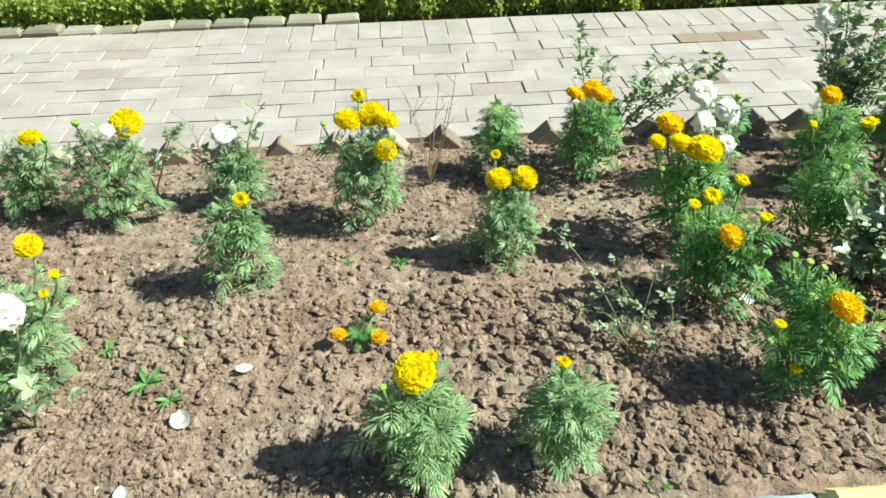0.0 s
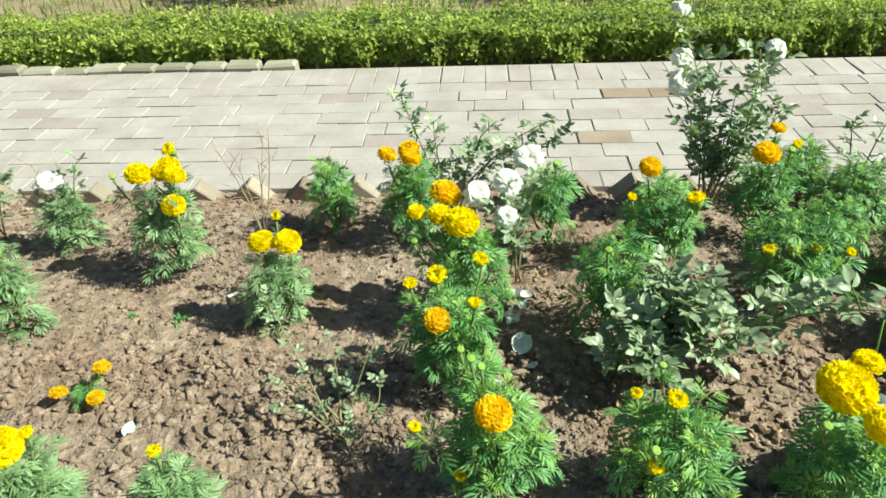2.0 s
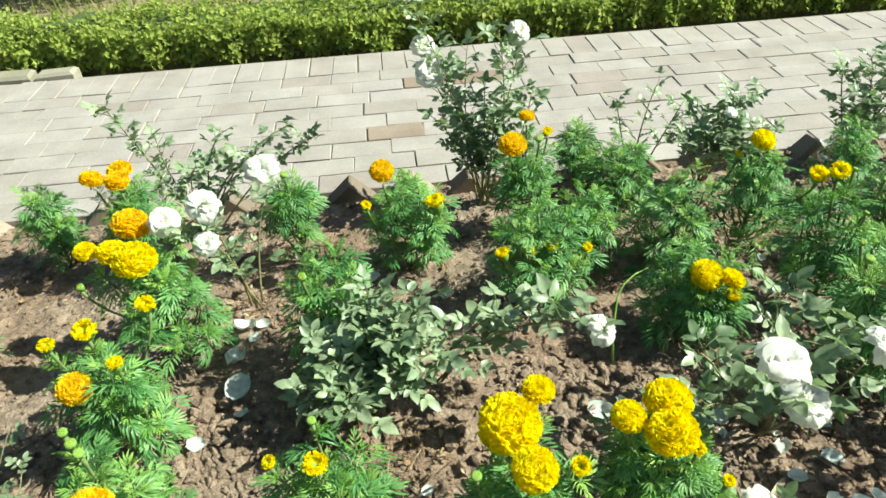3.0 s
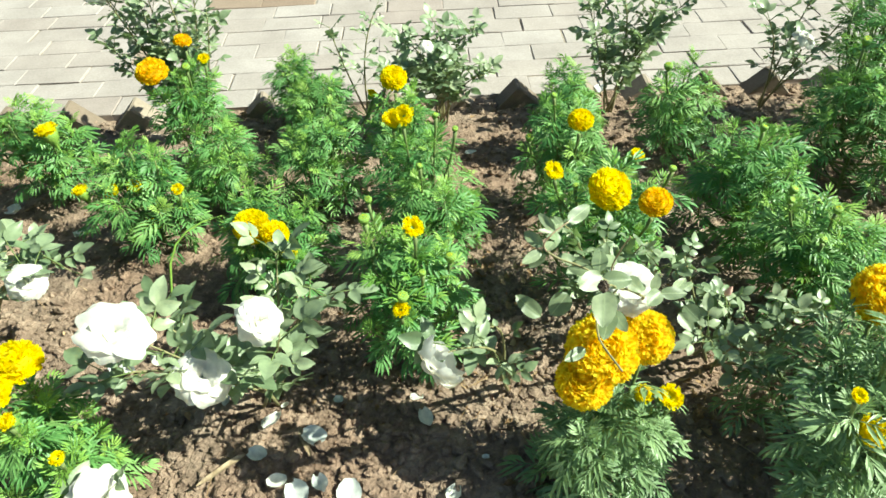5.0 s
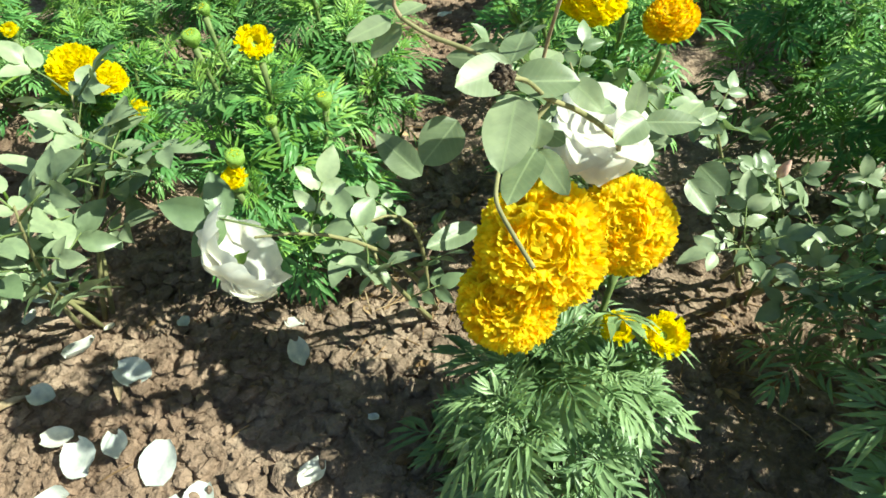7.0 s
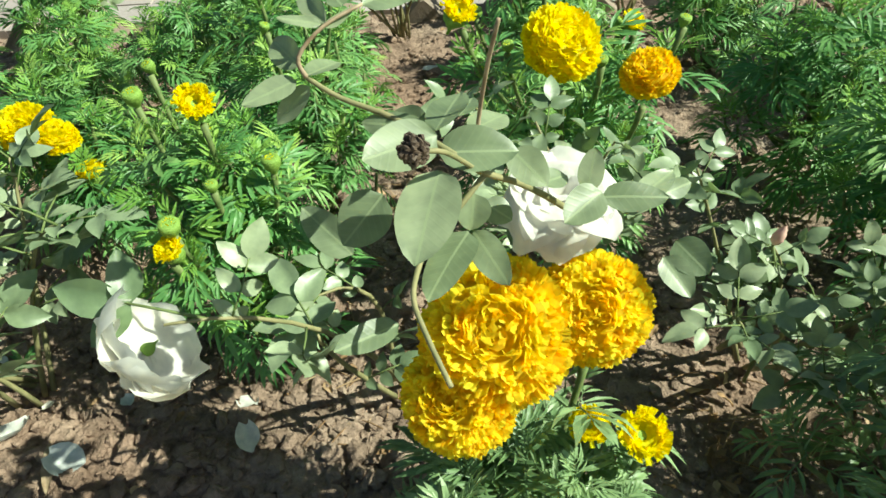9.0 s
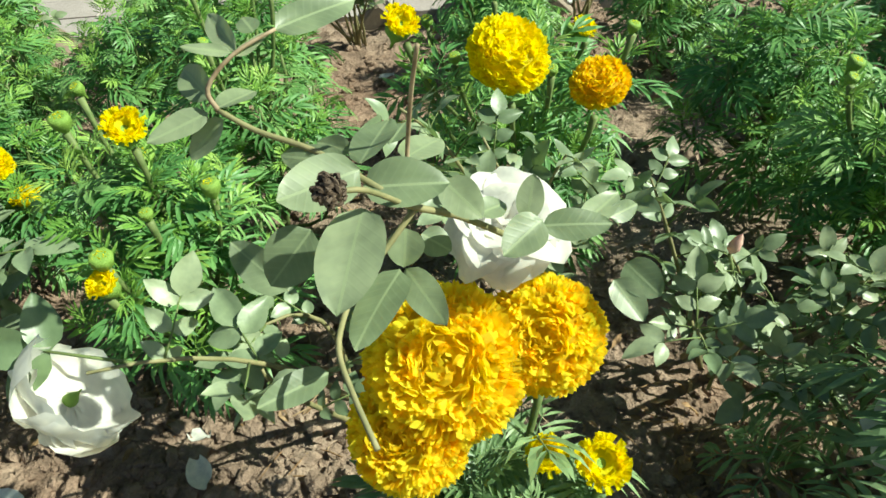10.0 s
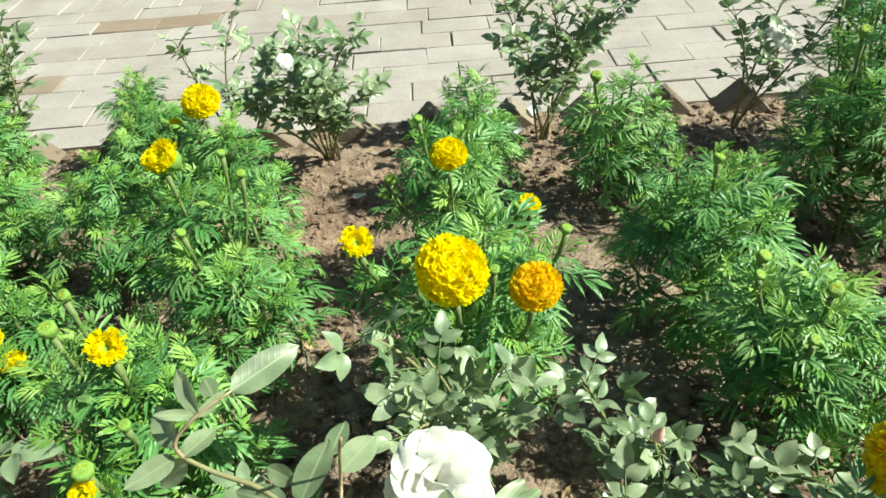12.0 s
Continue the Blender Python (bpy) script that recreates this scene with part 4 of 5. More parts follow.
marigold(1.77, 0.63, 0.31, 0.1, 39, "marigold with a cluster of large yellow blooms", [(1.772, 0.677, 0.375, 0.078, 'y'), (1.752, 0.615, 0.375, 0.080, 'y'), (1.700, 0.652, 0.372, 0.055, 'y'), (1.790, 0.593, 0.350, 0.026, 'h'), (1.842, 0.570, 0.291, 0.023, 'h')])
marigold(1.2, 1.15, 0.35, 0.11, 41, "fresh green marigold rising behind a rose bush", [(1.165, 1.090, 0.363, 0.023, 'b')])
marigold(3.8, 1.36, 0.55, 0.17, 42, "tall marigold bush at the end of the bed", [])
marigold(3.85, 0.85, 0.52, 0.17, 43, "tall marigold bush closing the bed", [])
marigold(3.62, 1.72, 0.52, 0.18, 44, "tall marigold bush beside the edging", [])
marigold(3.40, 1.36, 0.38, 0.15, 45, "shaded marigold bush without blooms", [])
marigold(-0.5, 1.6, 0.23, 0.085, 46, "low leafy marigold under a white rose", [], 0.94, True)
marigold(1.98, 1.88, 0.22, 0.08, 40, "small marigold pressed against the brick edging", [])


# ---- roses ----
rose_bush(-0.50, 1.66, 51, "sparse rose bush with one white rose above soil", [(-0.50, 1.6, 0.25, 0.02), (-0.40, 1.62, 0.34, 0.03), (-0.68, 1.60, 0.28, 0.03), (-0.44, 1.55, 0.2, 0.02)], [(-0.503, 1.60, 0.28, 0.095)], 0.06)
rose_bush(-0.80, 1.66, 52, "thin rose with a white bud between marigolds", [(-0.80, 1.5, 0.35, 0.03), (-0.66, 1.6, 0.30, 0.03)], [(-0.80, 1.50, 0.363, 0.05)], 0.055)
rose_bush(-0.80, 0.68, 53, "rose with a drooping white flower beside a marigold", [(-0.74, 0.75, 0.36, 0.05), (-0.90, 0.62, 0.3, 0.03), (-0.65, 0.62, 0.25, 0.04)], [(-0.745, 0.73, 0.385, 0.09), (-0.86, 0.72, 0.45, 0.06)], 0.07)
rose_bush(0.97, 1.40, 54, "rose with white blooms leaning over a marigold", [(0.87, 1.28, 0.40, 0.04), (0.94, 1.30, 0.43, 0.04), (0.94, 1.28, 0.34, 0.03), (1.05, 1.5, 0.33, 0.03)], [(0.865, 1.27, 0.415, 0.085), (0.95, 1.31, 0.425, 0.10), (0.935, 1.27, 0.345, 0.07), (1.02, 1.62, 0.33, 0.105, (0.2, -0.5, 0.7))], 0.065)
rose_bush(0.78, 1.78, 55, "twiggy rose bush with small greyish leaves beside the edging", [(0.62, 1.74, 0.49, 0.05), (0.72, 1.76, 0.38, 0.04), (0.92, 1.72, 0.40, 0.05), (1.10, 1.76, 0.38, 0.06), (1.0, 1.68, 0.33, 0.05), (0.84, 1.66, 0.33, 0.04), (1.16, 1.8, 0.32, 0.05)], [], 0.062, 0.024)
rose_bush(1.66, 1.84, 56, "tall rose bush with white flowers at its tips", [(1.50, 1.88, 0.47, 0.02), (1.62, 1.86, 0.52, 0.02), (1.775, 1.845, 0.54, 0.02), (1.70, 1.8, 0.58, 0.02), (1.80, 1.80, 0.40, 0.03), (1.52, 1.78, 0.34, 0.03), (1.60, 1.76, 0.30, 0.04), (1.68, 1.74, 0.36, 0.02), (1.58, 1.80, 0.26, 0.03), (1.72, 1.78, 0.30, 0.03), (1.66, 1.80, 0.44, 0.02), (1.455, 1.80, 0.70, 0.0)], [(1.515, 1.84, 0.47, 0.105, (0.2, -0.6, 0.6)), (1.50, 1.84, 0.55, 0.085, (0.3, -0.6, 0.6)), (1.772, 1.83, 0.57, 0.085, (0.3, -0.6, 0.5)), (1.451, 1.795, 0.715, 0.065)], 0.07, 0.02)
rose_bush(1.27, 1.00, 57, "low rose bush with grey-green leaves", [(1.17, 0.90, 0.18, 0.05), (1.22, 0.86, 0.20, 0.06), (1.36, 0.88, 0.22, 0.07), (1.42, 0.98, 0.25, 0.08), (1.32, 1.06, 0.28, 0.05), (1.20, 1.00, 0.25, 0.05), (1.48, 0.92, 0.22, 0.1), (1.26, 0.84, 0.18, 0.07), (1.30, 1.06, 0.33, 0.03), (1.40, 1.02, 0.32, 0.04), (1.22, 0.94, 0.26, 0.03), (1.34, 0.96, 0.30, 0.03)], [], 0.072, 0.013)
rose_bush(1.42, 1.05, 58, "rose with one arching cane and a white flower", [(1.725, 0.86, 0.36, 0.05), (1.72, 0.95, 0.28, 0.08), (1.6, 1.0, 0.3, 0.06)], [(1.725, 0.844, 0.37, 0.07)], 0.085)
rose_bush(2.06, 0.80, 59, "rose bush with several large white flowers", [(1.955, 0.69, 0.385, 0.02), (2.04, 0.71, 0.265, 0.02), (2.14, 0.72, 0.35, 0.02), (2.20, 0.82, 0.32, 0.06), (1.90, 0.82, 0.30, 0.06), (2.10, 0.92, 0.33, 0.04), (1.86, 0.72, 0.26, 0.06)],
          [(1.948, 0.664, 0.445, 0.105, (0.3, -0.35, 0.9)), (2.030, 0.668, 0.328, 0.108, (0.3, -0.5, 0.8)), (2.134, 0.688, 0.424, 0.080, (0.5, -0.3, 0.8))], 0.085, 0.028)
rose_bush(1.92, 0.46, 60, "low rose with a white flower at the front of the bed", [(1.90, 0.53, 0.24, 0.02), (1.82, 0.5, 0.22, 0.03)], [(1.90, 0.53, 0.25, 0.10)], 0.08)
rose_bush(2.50, 0.80, 61, "rose with a white bloom hanging from a side shoot", [(2.388, 0.638, 0.390, 0.06), (2.46, 0.70, 0.30, 0.05), (2.42, 0.76, 0.26, 0.06)], [(2.362, 0.624, 0.367, 0.092, (-0.7, -0.35, -0.45))], 0.075, 0.075)
rose_bush(2.41, 1.84, 63, "small-leaved rose bush beside the edging", [(2.31, 1.80, 0.30, 0.04), (2.41, 1.76, 0.34, 0.04), (2.51, 1.8, 0.32, 0.04), (2.36, 1.70, 0.26, 0.04), (2.47, 1.70, 0.26, 0.04), (2.27, 1.72, 0.24, 0.04), (2.39, 1.66, 0.22, 0.05), (2.53, 1.72, 0.22, 0.05), (2.33, 1.78, 0.24, 0.05)], [(2.38, 1.70, 0.325, 0.045)], 0.072, 0.017)
rose_bush(2.94, 1.86, 64, "rose bush with dark leaves over the edging", [(2.84, 1.9, 0.34, 0.04), (2.94, 1.92, 0.36, 0.04), (3.04, 1.88, 0.34, 0.04), (2.88, 1.8, 0.28, 0.04), (3.2, 1.9, 0.38, 0.05), (3.0, 1.8, 0.26, 0.04), (2.9, 1.76, 0.2, 0.04)], [], 0.072, 0.017)
rose_bush(3.40, 1.84, 65, "rose bush with a white flower at the shaded end", [(3.28, 1.74, 0.34, 0.04), (3.42, 1.78, 0.38, 0.04), (3.55, 1.8, 0.34, 0.04), (3.36, 1.66, 0.28, 0.04)], [(3.35, 1.64, 0.33, 0.075)], 0.07, 0.024)
rose_bush(2.20, 1.90, 66, "thin rose bush against the edging", [(2.10, 1.9, 0.30, 0.04), (2.24, 1.92, 0.34, 0.04), (2.30, 1.86, 0.28, 0.04)], [], 0.06, 0.03)
rose_bush(2.88, 0.84, 67, "rose with small leaves and a pink bud", [(2.86, 0.82, 0.27, 0.01), (2.79, 0.86, 0.33, 0.01), (2.94, 0.76, 0.26, 0.05), (2.82, 0.74, 0.24, 0.05), (3.02, 0.74, 0.28, 0.06), (2.90, 0.70, 0.22, 0.05)], [(2.93, 0.63, 0.26, 0.07, (0.1, -0.4, 0.8))], 0.058, 0.020)


rose_bush(2.67, 0.88, 68, "thin rose sprig among marigold leaves", [(2.575, 0.86, 0.42, 0.03), (2.64, 0.84, 0.40, 0.02), (2.71, 0.85, 0.37, 0.03), (2.62, 0.78, 0.37, 0.03), (2.76, 0.84, 0.33, 0.04)], [], 0.058, 0.026)


def arching_rose():
    """The rose whose arching cane with broad leaves hangs over the golden blooms."""
    rng = random.Random(71)
    x, y = 2.62, 0.80
    o = Vector((x, y, soil_z(x, y) - 0.006))
    bush = tagged(new("rose_bush"), "rose with an arching cane, broad leaves and a white flower", "rose bush", "white rose bushes")
    bush.location = o

    def cane(pts, r0, r1, mat=M_WOODY):
        pts = [Vector(p) - o for p in pts]
        fine = []
        for i in range(len(pts) - 1):
            a, b = pts[max(0, i - 1)], pts[min(len(pts) - 1, i + 2)]
            for k in range(4):
                t = k / 4
                fine.append(0.5 * ((2 * pts[i]) + (pts[i + 1] - a) * t + (2 * a - 5 * pts[i] + 4 * pts[i + 1] - b) * t * t + (3 * pts[i] - a - 3 * pts[i + 1] + b) * t ** 3))
        fine.append(pts[-1])
        part_of("cane", mesh_of("cane", *tube(fine, [r0 + (r1 - r0) * i / (len(fine) - 1) for i in range(len(fine))], 8), mat, smooth=True), bush)
    cane([(2.62, 0.80, 0.06), (2.67, 0.76, 0.32), (2.655, 0.68, 0.43), (2.639, 0.653, 0.467), (2.615, 0.637, 0.496), (2.595, 0.625, 0.514), (2.578, 0.628, 0.526), (2.553, 0.645, 0.533), (2.528, 0.653, 0.540), (2.512, 0.658, 0.549)], 0.0022, 0.0013)
    cane([(2.512, 0.658, 0.549), (2.509, 0.662, 0.558), (2.522, 0.670, 0.569), (2.540, 0.681, 0.574)], 0.0013, 0.0008, M_TWIG)
    cane([(2.595, 0.625, 0.513), (2.580, 0.605, 0.540), (2.569, 0.597, 0.546)], 0.0013, 0.0012)
    cane([(2.593, 0.642, 0.513), (2.594, 0.652, 0.524), (2.599, 0.647, 0.557), (2.604, 0.640, 0.582)], 0.0012, 0.001, M_TWIG)
    cane([(2.568, 0.599, 0.489), (2.565, 0.584, 0.491), (2.564, 0.565, 0.491), (2.571, 0.545, 0.489), (2.581, 0.523, 0.486)], 0.0014, 0.0012)
    cane([(2.598, 0.628, 0.512), (2.580, 0.612, 0.497), (2.568, 0.599, 0.489)], 0.0015, 0.0014)
    cane([(2.61, 0.81, 0.06), (2.66, 0.77, 0.26), (2.655, 0.72, 0.41)], 0.003, 0.002)

    def blade(base, tip, w):
        a, b = Vector(base), Vector(tip)
        V, Fc = ovate((b - a).length, w * 1.05, rng, 12, 7, rng.uniform(0.0, 0.3), rng.uniform(-0.04, 0.16), 0.022, 0.58)
        m = frame_of(b - a, (-0.05 + rng.uniform(-0.3, 0.3), -0.55 + rng.uniform(-0.25, 0.25), 0.8))
        part_of("leaf", mesh_of("broad_leaf", V, Fc, M_BROAD, smooth=True), bush, Matrix.Translation(a - o) @ m)

    blade((2.540, 0.681, 0.574), (2.574, 0.711, 0.575), 0.018)
    blade((2.523, 0.671, 0.570), (2.506, 0.698, 0.576), 0.011)
    blade((2.531, 0.678, 0.575), (2.524, 0.689, 0.578), 0.010)
    blade((2.521, 0.670, 0.570), (2.501, 0.668, 0.575), 0.006)
    blade((2.523, 0.670, 0.568), (2.535, 0.684, 0.571), 0.007)
    blade((2.508, 0.664, 0.552), (2.488, 0.689, 0.556), 0.015)
    blade((2.512, 0.658, 0.550), (2.525, 0.677, 0.548), 0.013)
    blade((2.506, 0.660, 0.547), (2.481, 0.646, 0.542), 0.013)
    blade((2.512, 0.660, 0.543), (2.491, 0.655, 0.526), 0.012)
    blade((2.575, 0.627, 0.534), (2.543, 0.607, 0.536), 0.024)
    blade((2.568, 0.636, 0.531), (2.537, 0.645, 0.533), 0.015)
    blade((2.568, 0.652, 0.526), (2.551, 0.664, 0.524), 0.011)
    blade((2.574, 0.637, 0.530), (2.585, 0.679, 0.528), 0.019)
    blade((2.575, 0.626, 0.525), (2.613, 0.628, 0.524), 0.022)
    blade((2.591, 0.666, 0.510), (2.610, 0.696, 0.503), 0.019)
    blade((2.584, 0.674, 0.514), (2.591, 0.704, 0.509), 0.013)
    blade((2.610, 0.640, 0.515), (2.626, 0.622, 0.508), 0.017)
    blade((2.625, 0.638, 0.495), (2.640, 0.650, 0.492), 0.013)
    blade((2.649, 0.640, 0.488), (2.653, 0.651, 0.507), 0.013)
    blade((2.656, 0.639, 0.488), (2.636, 0.620, 0.485), 0.019)
    blade((2.656, 0.637, 0.486), (2.690, 0.635, 0.487), 0.016)
    blade((2.678, 0.647, 0.476), (2.702, 0.672, 0.475), 0.014)
    blade((2.694, 0.655, 0.472), (2.712, 0.666, 0.471), 0.011)
    blade((2.576, 0.612, 0.525), (2.566, 0.567, 0.511), 0.028)
    blade((2.591, 0.627, 0.499), (2.589, 0.617, 0.483), 0.017)
    blade((2.542, 0.646, 0.485), (2.519, 0.628, 0.465), 0.027)
    blade((2.588, 0.609, 0.490), (2.569, 0.569, 0.492), 0.021)
    blade((2.590, 0.613, 0.487), (2.607, 0.593, 0.468), 0.016)
    blade((2.553, 0.577, 0.460), (2.524, 0.559, 0.462), 0.014)
    blade((2.514, 0.661, 0.426), (2.482, 0.682, 0.448), 0.022)
    blade((2.596, 0.652, 0.472), (2.611, 0.646, 0.464), 0.016)
    blade((2.715, 0.678, 0.414), (2.733, 0.659, 0.403), 0.022)
    blade((2.707, 0.671, 0.407), (2.722, 0.649, 0.393), 0.019)
    rose_flower(bush, Vector((2.645, 0.697, 0.442)) - o, 0.094, rng, (0.10, -0.35, 0.9))
    g = Heap()
    for k in range(130):
        d = Vector((rng.gauss(0, 1), rng.gauss(0, 1), rng.gauss(0, 0.8))).normalized()
        side = d.cross(Vector((rng.gauss(0, 1), rng.gauss(0, 1), rng.gauss(0, 1)))).normalized()
        a = d * rng.uniform(0.003, 0.0058)
        g.add(*tube(arc(a - side * 0.0022, a + side * rng.uniform(0.0015, 0.003), d * rng.uniform(0.0004, 0.002), 4), [0.0006, 0.0010, 0.0009, 0.0004], 4))
    part_of("dead_flower", g.mesh("dead_flower", [M_WITHER]), bush, Matrix.Translation(Vector((2.568, 0.596, 0.548)) - o), "withered brown flower head")


arching_rose()


# ---- small things in the bed ----
def small_orange():
    rng = random.Random(81)
    x, y = -0.09, 0.88
    z = soil_z(x, y)
    pl = tagged(new("small_marigold"), "tiny marigold with four orange blooms low in soil", "marigold", "marigolds in the flower bed")
    pl.location = (x, y, z)
    spots = [(0.045, 0.03, 0.075), (0.045, -0.03, 0.035), (-0.05, -0.02, 0.04), (0.02, 0.02, 0.05)]
    h = Heap()
    for p in spots:
        h.add(*tube(arc((0, 0, 0), p, (0, 0, 0.005), 5), [0.002] * 5, 5))
    part_of("stem", h.mesh("stem", [M_STEM], True), pl)
    for p in spots[:3]:
        part_of("bloom", rng.choice(BLOOMS["o"]), pl, Matrix.Translation(p) @ Matrix.Rotation(rng.uniform(-0.6, 0.6), 4, "X") @ Matrix.Scale(0.021, 4), "small orange bloom")
    for k in range(16):
        az, el = k * 2.4, rng.uniform(-0.1, 0.7)
        dr = Vector((math.cos(az) * math.cos(el), math.sin(az) * math.cos(el), math.sin(el)))
        part_of("leaf", rng.choice(MLEAVES), pl, Matrix.Translation((0, 0, 0.02)) @ frame_of(dr) @ Matrix.Scale(rng.uniform(0.025, 0.045), 4))


def twig_rose():
    rose_bush(0.57, 0.76, 91, "nearly bare young rose with thin arching canes", [(0.33, 1.02, 0.34, 0.06), (0.52, 0.90, 0.26, 0.02), (0.62, 0.88, 0.24, 0.02), (0.46, 0.72, 0.22, 0.04), (0.66, 0.78, 0.16, 0.03), (0.40, 0.80, 0.2, 0.05), (0.60, 0.70, 0.14, 0.03), (0.50, 0.80, 0.13, 0.04), (0.64, 0.84, 0.2, 0.02), (0.56, 0.86, 0.17, 0.03)], [], 0.036, 0.032, thick=0.62)


def weed(x, y, seed, size=0.05, count=14):
    rng = random.Random(seed)
    w = tagged(new("weed"), "small green weed sprouting from the soil", "weed", "weeds in the bed")
    w.location = (x, y, soil_z(x, y))
    for k in range(count):
        az, el = k * 2.4 + rng.random(), rng.uniform(0.0, 0.8)
        dr = Vector((math.cos(az) * math.cos(el), math.sin(az) * math.cos(el), math.sin(el)))
        V, Fc = ovate(1, 0.22, rng, 5, 3)
        part_of("leaf", mesh_of("weed_leaf", V, Fc, M_MLEAF), w, frame_of(dr) @ Matrix.Scale(size * rng.uniform(0.5, 1.2), 4))


def fallen_petal(x, y, d, seed, az=0):
    rng = random.Random(seed)
    V, Fc = [], []
    n = 6
    cup_, ph = rng.uniform(0.3, 1.0), rng.uniform(-3, 3)
    for i in range(n):
        u = i / (n - 1)
        half = 0.49 * math.sin(math.pi * (0.10 + 0.80 * u)) ** 0.8
        for j in range(5):
            v = j / 2 - 1
            V.append((u - 0.5, half * v * (1 - 0.25 * cup_), cup_ * (0.30 * v * v + 0.45 * (u - 0.45) ** 2) + 0.05 * math.sin(6 * u + 3 * v + ph) - 0.06 * v * u * ph / 3))
    Fc = [(i * 5 + j, i * 5 + j + 1, i * 5 + j + 6, i * 5 + j + 5) for i in range(n - 1) for j in range(4)]
    ob = new("fallen_petal", mesh_of("fallen_petal", V, Fc, M_FALLEN, smooth=True))
    ob.matrix_basis = Matrix.Translation((x, y, soil_z(x, y) + clod_height(x, y) + 0.010)) @ Matrix.Rotation(rng.uniform(0, 6.28), 4, "Z") @ Matrix.Rotation(rng.uniform(-0.3, 0.3), 4, "X") @ Matrix.Rotation(rng.uniform(-0.3, 0.3), 4, "Y") @ Matrix.Scale(d, 4)
    return tagged(ob, "fallen white rose petal lying on soil", "petal", "fallen rose petals")


def bare_twigs(x, y, seed, height, spread, count):
    """A dead bush of thin grey branching twigs."""
    rng = random.Random(seed)
    b = tagged(new("dead_bush"), "leafless grey twigs standing near the brick edging", "dead bush", "dead bushes in the bed")
    b.location = (x, y, soil_z(x, y) - 0.005)
    for k in range(count):
        a = k * 2.4 + rng.uniform(-0.4, 0.4)
        e = Vector((spread * math.cos(a) * rng.uniform(0.5, 1), spread * 0.6 * math.sin(a), height * rng.uniform(0.6, 1)))
        pts = arc((0, 0, 0), e, (rng.uniform(-0.02, 0.02), 0, 0.03), 8)
        h = Heap()
        h.add(*tube(pts, [0.0022 - 0.0002 * i for i in range(8)], 5))
        for q in (3, 4, 5, 6):
            s_ = Vector(pts[q])
            f = s_ + Vector((rng.uniform(-0.06, 0.06), rng.uniform(-0.04, 0.04), rng.uniform(0.01, 0.07)))
            h.add(*tube(arc(s_, f, (0, 0, 0.004), 4), [0.0011, 0.001, 0.0008, 0.0005], 4))
        part_of("twig", h.mesh("twig", [M_TWIG], True), b)


bare_twigs(0.13, 1.64, 101, 0.42, 0.15, 6)
bare_twigs(-0.62, 1.70, 102, 0.30, 0.10, 4)


def pink_bud():
    rng = random.Random(95)
    x, y = 2.875, 0.80
    o = Vector((x, y, soil_z(x, y)))
    b = tagged(new("rose_bush"), "young rose shoot with a closed pink bud", "rose bush", "white rose bushes")
    b.location = o
    tip = Vector((2.859, 0.818, 0.272)) - o
    part_of("cane", mesh_of("cane", *tube(arc((0, 0, 0), tip, (0.01, 0, 0.01), 7), [0.002] * 6 + [0.0016], 6), M_STEM, smooth=True), b)
    prof = [(0.05, 0), (0.40, 0.35), (0.50, 0.7), (0.42, 1.2), (0.22, 1.7), (0.03, 2.0)]
    V = [(r * math.cos(6.2832 * k / 8 + z), r * math.sin(6.2832 * k / 8 + z), z) for r, z in prof for k in range(8)]
    part_of("bud", mesh_of("rose_bud", V, [(i * 8 + k, i * 8 + (k + 1) % 8, i * 8 + 8 + (k + 1) % 8, i * 8 + 8 + k) for i in range(5) for k in range(8)], M_PINK, smooth=True), b, Matrix.Translation(tip) @ Matrix.Rotation(0.25, 4, "Y") @ Matrix.Scale(0.012, 4), "closed pale pink bud")
    for k in range(5):
        az = k * 2.4
        part_of("leaf", RLEAVES[k % 7], b, Matrix.Translation(tip * (0.5 + 0.09 * k)) @ frame_of((math.cos(az), math.sin(az), 0.3)) @ Matrix.Scale(0.05, 4))


def bent_stalk():
    """A bare flower stalk that rises and bends over sideways."""
    x, y = 1.83, 1.02
    o = Vector((x, y, soil_z(x, y) - 0.006))
    pts = [Vector(p) - o for p in ((x, y, o.z), (1.826, 1.035, 0.13), (1.834, 1.062, 0.185), (1.846, 1.09, 0.212), (1.866, 1.112, 0.226), (1.898, 1.132, 0.234), (1.934, 1.148, 0.234))]
    st = new("flower_stalk", mesh_of("flower_stalk", *tube(pts, [0.0028, 0.0026, 0.0025, 0.0024, 0.0022, 0.002, 0.0016], 7), M_CALYX, smooth=True))
    st.location = o
    tagged(st, "bare pale green stalk bent over between marigolds", "flower stalk")


def fallen_leaf(x, y, x1, y1, w, seed):
    """A narrow leaf lying across the clods."""
    rng = random.Random(seed)
    z = soil_z(x, y) + clod_height(x, y) + 0.012
    V, Fc = ovate(math.hypot(x1 - x, y1 - y), w, rng, 9, 5, 0.5, -0.02, 0.02)
    lf = new("fallen_leaf", mesh_of("fallen_leaf", V, Fc, M_TWIG, smooth=True))
    lf.matrix_basis = Matrix.Translation((x, y, z)) @ frame_of((x1 - x, y1 - y, 0.002))
    tagged(lf, "narrow pale straw-coloured leaf fallen on soil", "leaf", "fallen leaves on the soil")


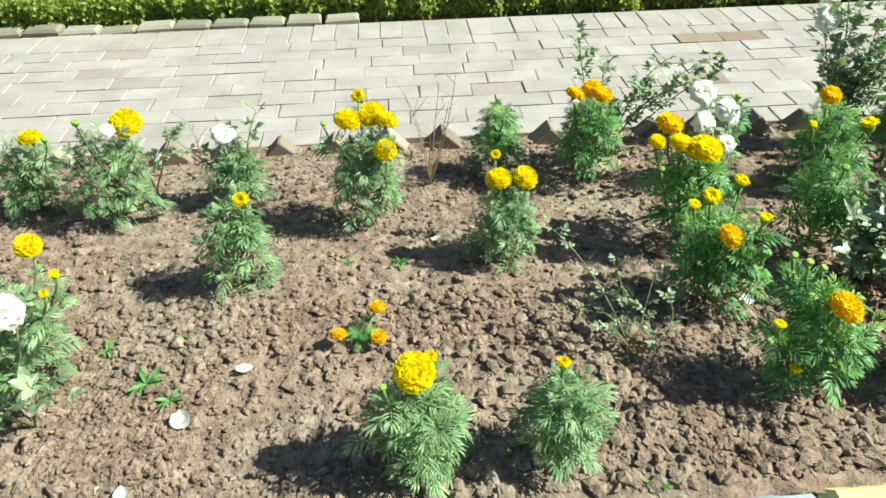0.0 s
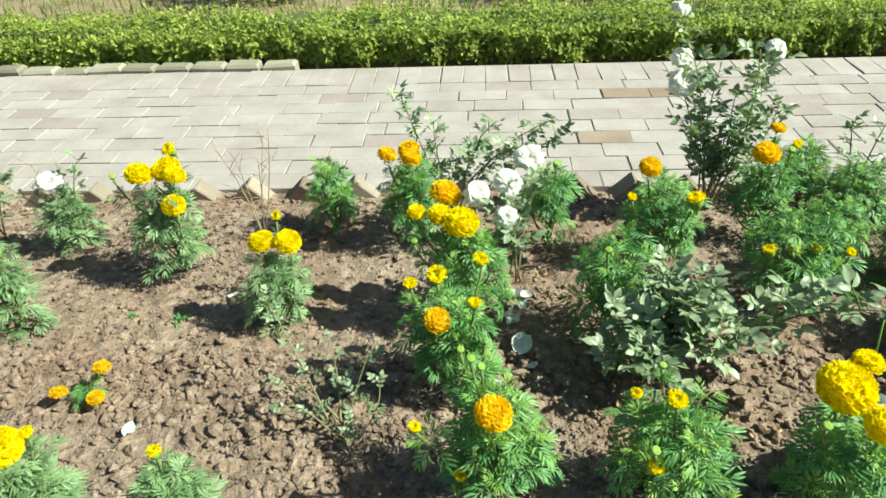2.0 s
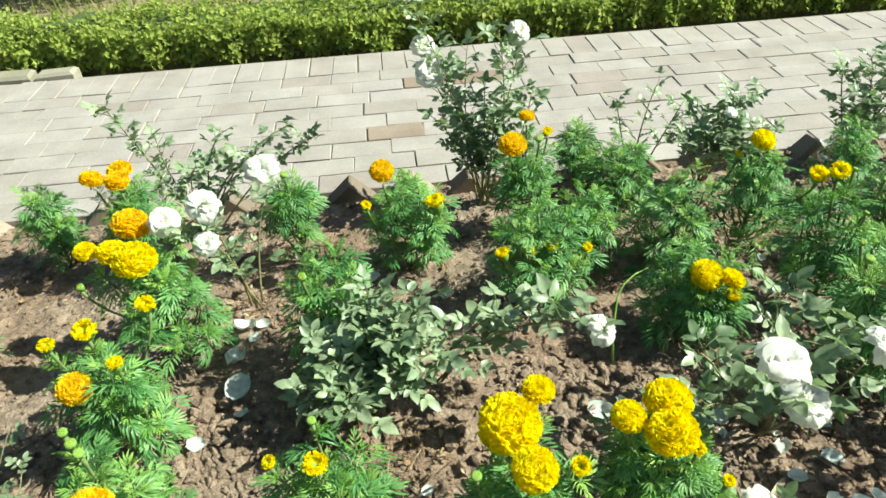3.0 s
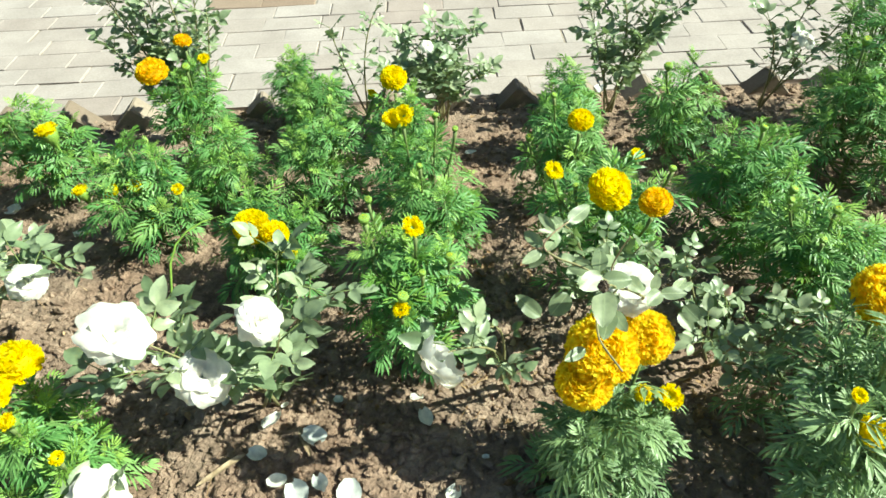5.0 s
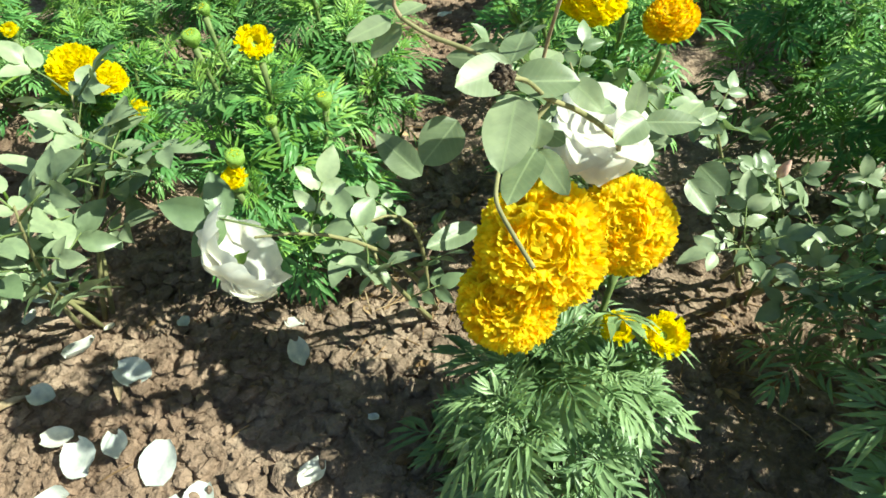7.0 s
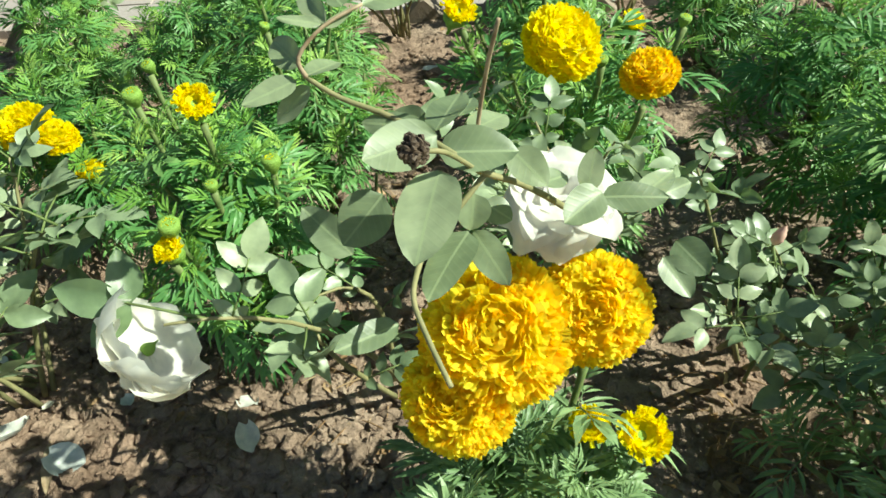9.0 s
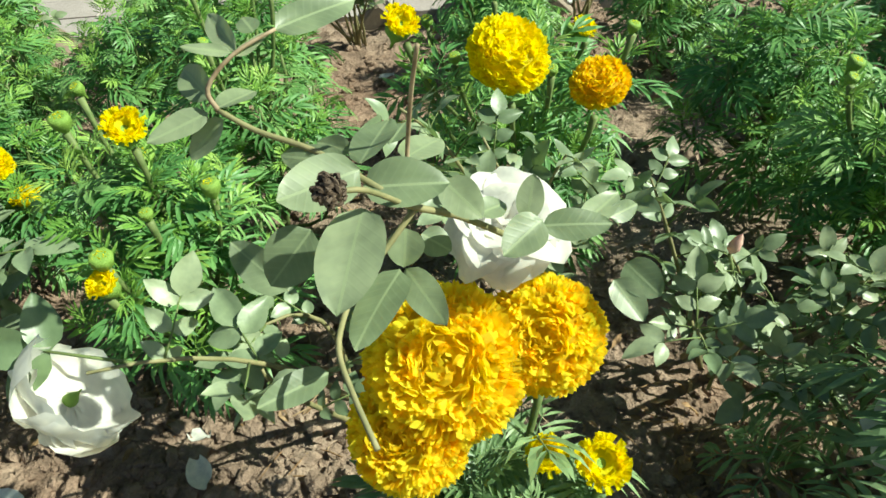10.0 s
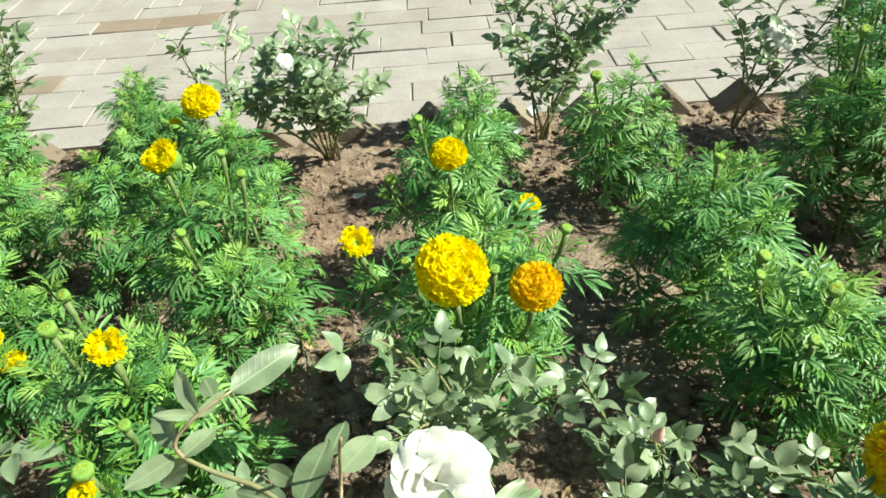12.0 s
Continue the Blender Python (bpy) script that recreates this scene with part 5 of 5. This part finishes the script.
def litter():
    """Straws, dry leaf bits and dead petals strewn over the soil."""
    rng = random.Random(97)
    h = Heap()
    heaps = [(0.98, 1.40, 0.10), (1.32, 0.80, 0.09), (2.44, 0.84, 0.07), (2.86, 0.74, 0.08), (0.30, 1.55, 0.12), (2.55, 1.10, 0.10), (1.00, 0.62, 0.08)]
    for k in range(1100):
        x, y = rng.uniform(-1.8, 3.9), rng.uniform(0.42, 1.93)
        if k >= 520:
            hx, hy, hr = heaps[k % len(heaps)]
            x, y = hx + rng.gauss(0, hr), max(0.45, hy + rng.gauss(0, hr * 0.7))
        z = soil_z(x, y) + clod_height(x, y) + 0.008
        a = rng.uniform(0, 6.28)
        if rng.random() < 0.45:
            ln = rng.uniform(0.012, 0.05)
            p = Vector((x, y, z))
            e = p + Vector((math.cos(a) * ln, math.sin(a) * ln, rng.uniform(-0.002, 0.008)))
            h.add(*tube([p, p.lerp(e, 0.5) + Vector((0, 0, 0.002)), e], [0.0009, 0.0008, 0.0006], 4))
        else:
            s = rng.uniform(0.010, 0.024)
            V, Fc = ovate(s, s * rng.uniform(0.3, 0.6), rng, 5, 3, 0.4, rng.uniform(-0.5, 0.5), 0.1)
            h.add(move(V, Matrix.Translation((x, y, z)) @ Matrix.Rotation(a, 4, "Z") @ Matrix.Rotation(rng.gauss(0, 0.4), 4, "X")), Fc)
    tagged(new("dry_litter", h.mesh("dry_litter", [M_DRY])), "straws and withered leaf bits strewn on soil", "plant litter", kind="stuff")


small_orange()
twig_rose()
pink_bud()
litter()
bent_stalk()
fallen_leaf(2.04, 0.67, 1.97, 0.615, 0.013, 401)
fallen_leaf(2.12, 0.725, 2.15, 0.66, 0.012, 402)
fallen_petal(2.073, 0.736, 0.040, 261)
fallen_petal(2.151, 0.701, 0.042, 262)
fallen_petal(2.061, 0.669, 0.034, 263)
fallen_petal(2.100, 0.616, 0.032, 264)
fallen_petal(2.344, 0.721, 0.033, 265)
fallen_petal(2.384, 0.573, 0.033, 266)
fallen_petal(2.139, 0.591, 0.045, 267)
fallen_petal(2.173, 0.602, 0.033, 268)
fallen_petal(2.220, 0.591, 0.046, 269)
fallen_petal(2.125, 0.548, 0.036, 270)
fallen_petal(2.223, 0.513, 0.044, 271)
fallen_petal(2.246, 0.539, 0.030, 272)
fallen_petal(2.271, 0.553, 0.035, 273)
fallen_petal(2.279, 0.501, 0.042, 274)
fallen_petal(1.986, 0.829, 0.044, 275)
fallen_petal(1.929, 0.813, 0.031, 276)
fallen_petal(1.980, 0.791, 0.022, 277)
fallen_petal(2.377, 0.868, 0.034, 278)
fallen_petal(2.087, 0.777, 0.015, 279)
fallen_petal(2.186, 0.778, 0.020, 280)
fallen_petal(2.328, 0.771, 0.025, 281)
fallen_petal(2.441, 0.632, 0.012, 282)
fallen_petal(2.126, 0.495, 0.017, 283)
fallen_petal(2.176, 0.481, 0.022, 284)
fallen_petal(1.945, 0.565, 0.047, 285)
fallen_petal(1.886, 0.500, 0.034, 286)
fallen_petal(1.486, 1.357, 0.040, 287)
fallen_petal(0.955, 1.294, 0.052, 288)
fallen_petal(0.945, 1.176, 0.060, 289)
fallen_petal(0.908, 0.923, 0.039, 290)
fallen_petal(1.000, 1.306, 0.039, 291)
fallen_petal(0.985, 1.250, 0.030, 292)
fallen_petal(2.932, 1.976, 0.050, 216)
fallen_petal(0.971, 1.077, 0.066, 227)
fallen_petal(0.995, 0.988, 0.029, 229)
fallen_petal(1.757, 0.886, 0.054, 230)
fallen_petal(1.813, 0.911, 0.030, 231)
fallen_petal(1.377, 0.740, 0.025, 232)
fallen_petal(-0.357, 0.791, 0.039, 233)
fallen_petal(-0.466, 0.650, 0.051, 234)
fallen_petal(0.132, 1.310, 0.038, 235)
fallen_petal(-0.541, 0.478, 0.032, 236)
fallen_petal(1.286, 1.440, 0.048, 237)
fallen_petal(0.067, 0.769, 0.040, 238)
fallen_petal(2.357, 1.351, 0.031, 244)
fallen_petal(2.487, 1.640, 0.033, 245)
fallen_petal(2.866, 1.886, 0.057, 246)
fallen_petal(2.921, 0.506, 0.044, 247)
weed(-0.579, 0.777, 349, 0.05, 22)
weed(-0.513, 0.719, 350, 0.04, 12)
weed(-0.710, 0.902, 351, 0.03, 10)
weed(0.017, 1.192, 352, 0.03, 12)
weed(0.318, 1.036, 353, 0.025, 10)
weed(-0.137, 1.208, 354, 0.022, 9)
weed(-0.497, 0.921, 355, 0.04, 8)
weed(2.019, 0.845, 356, 0.03, 8)
weed(0.007, 1.181, 357, 0.03, 10)
weed(-0.597, 1.361, 358, 0.03, 10)
weed(0.484, 0.407, 359, 0.03, 10)

path()
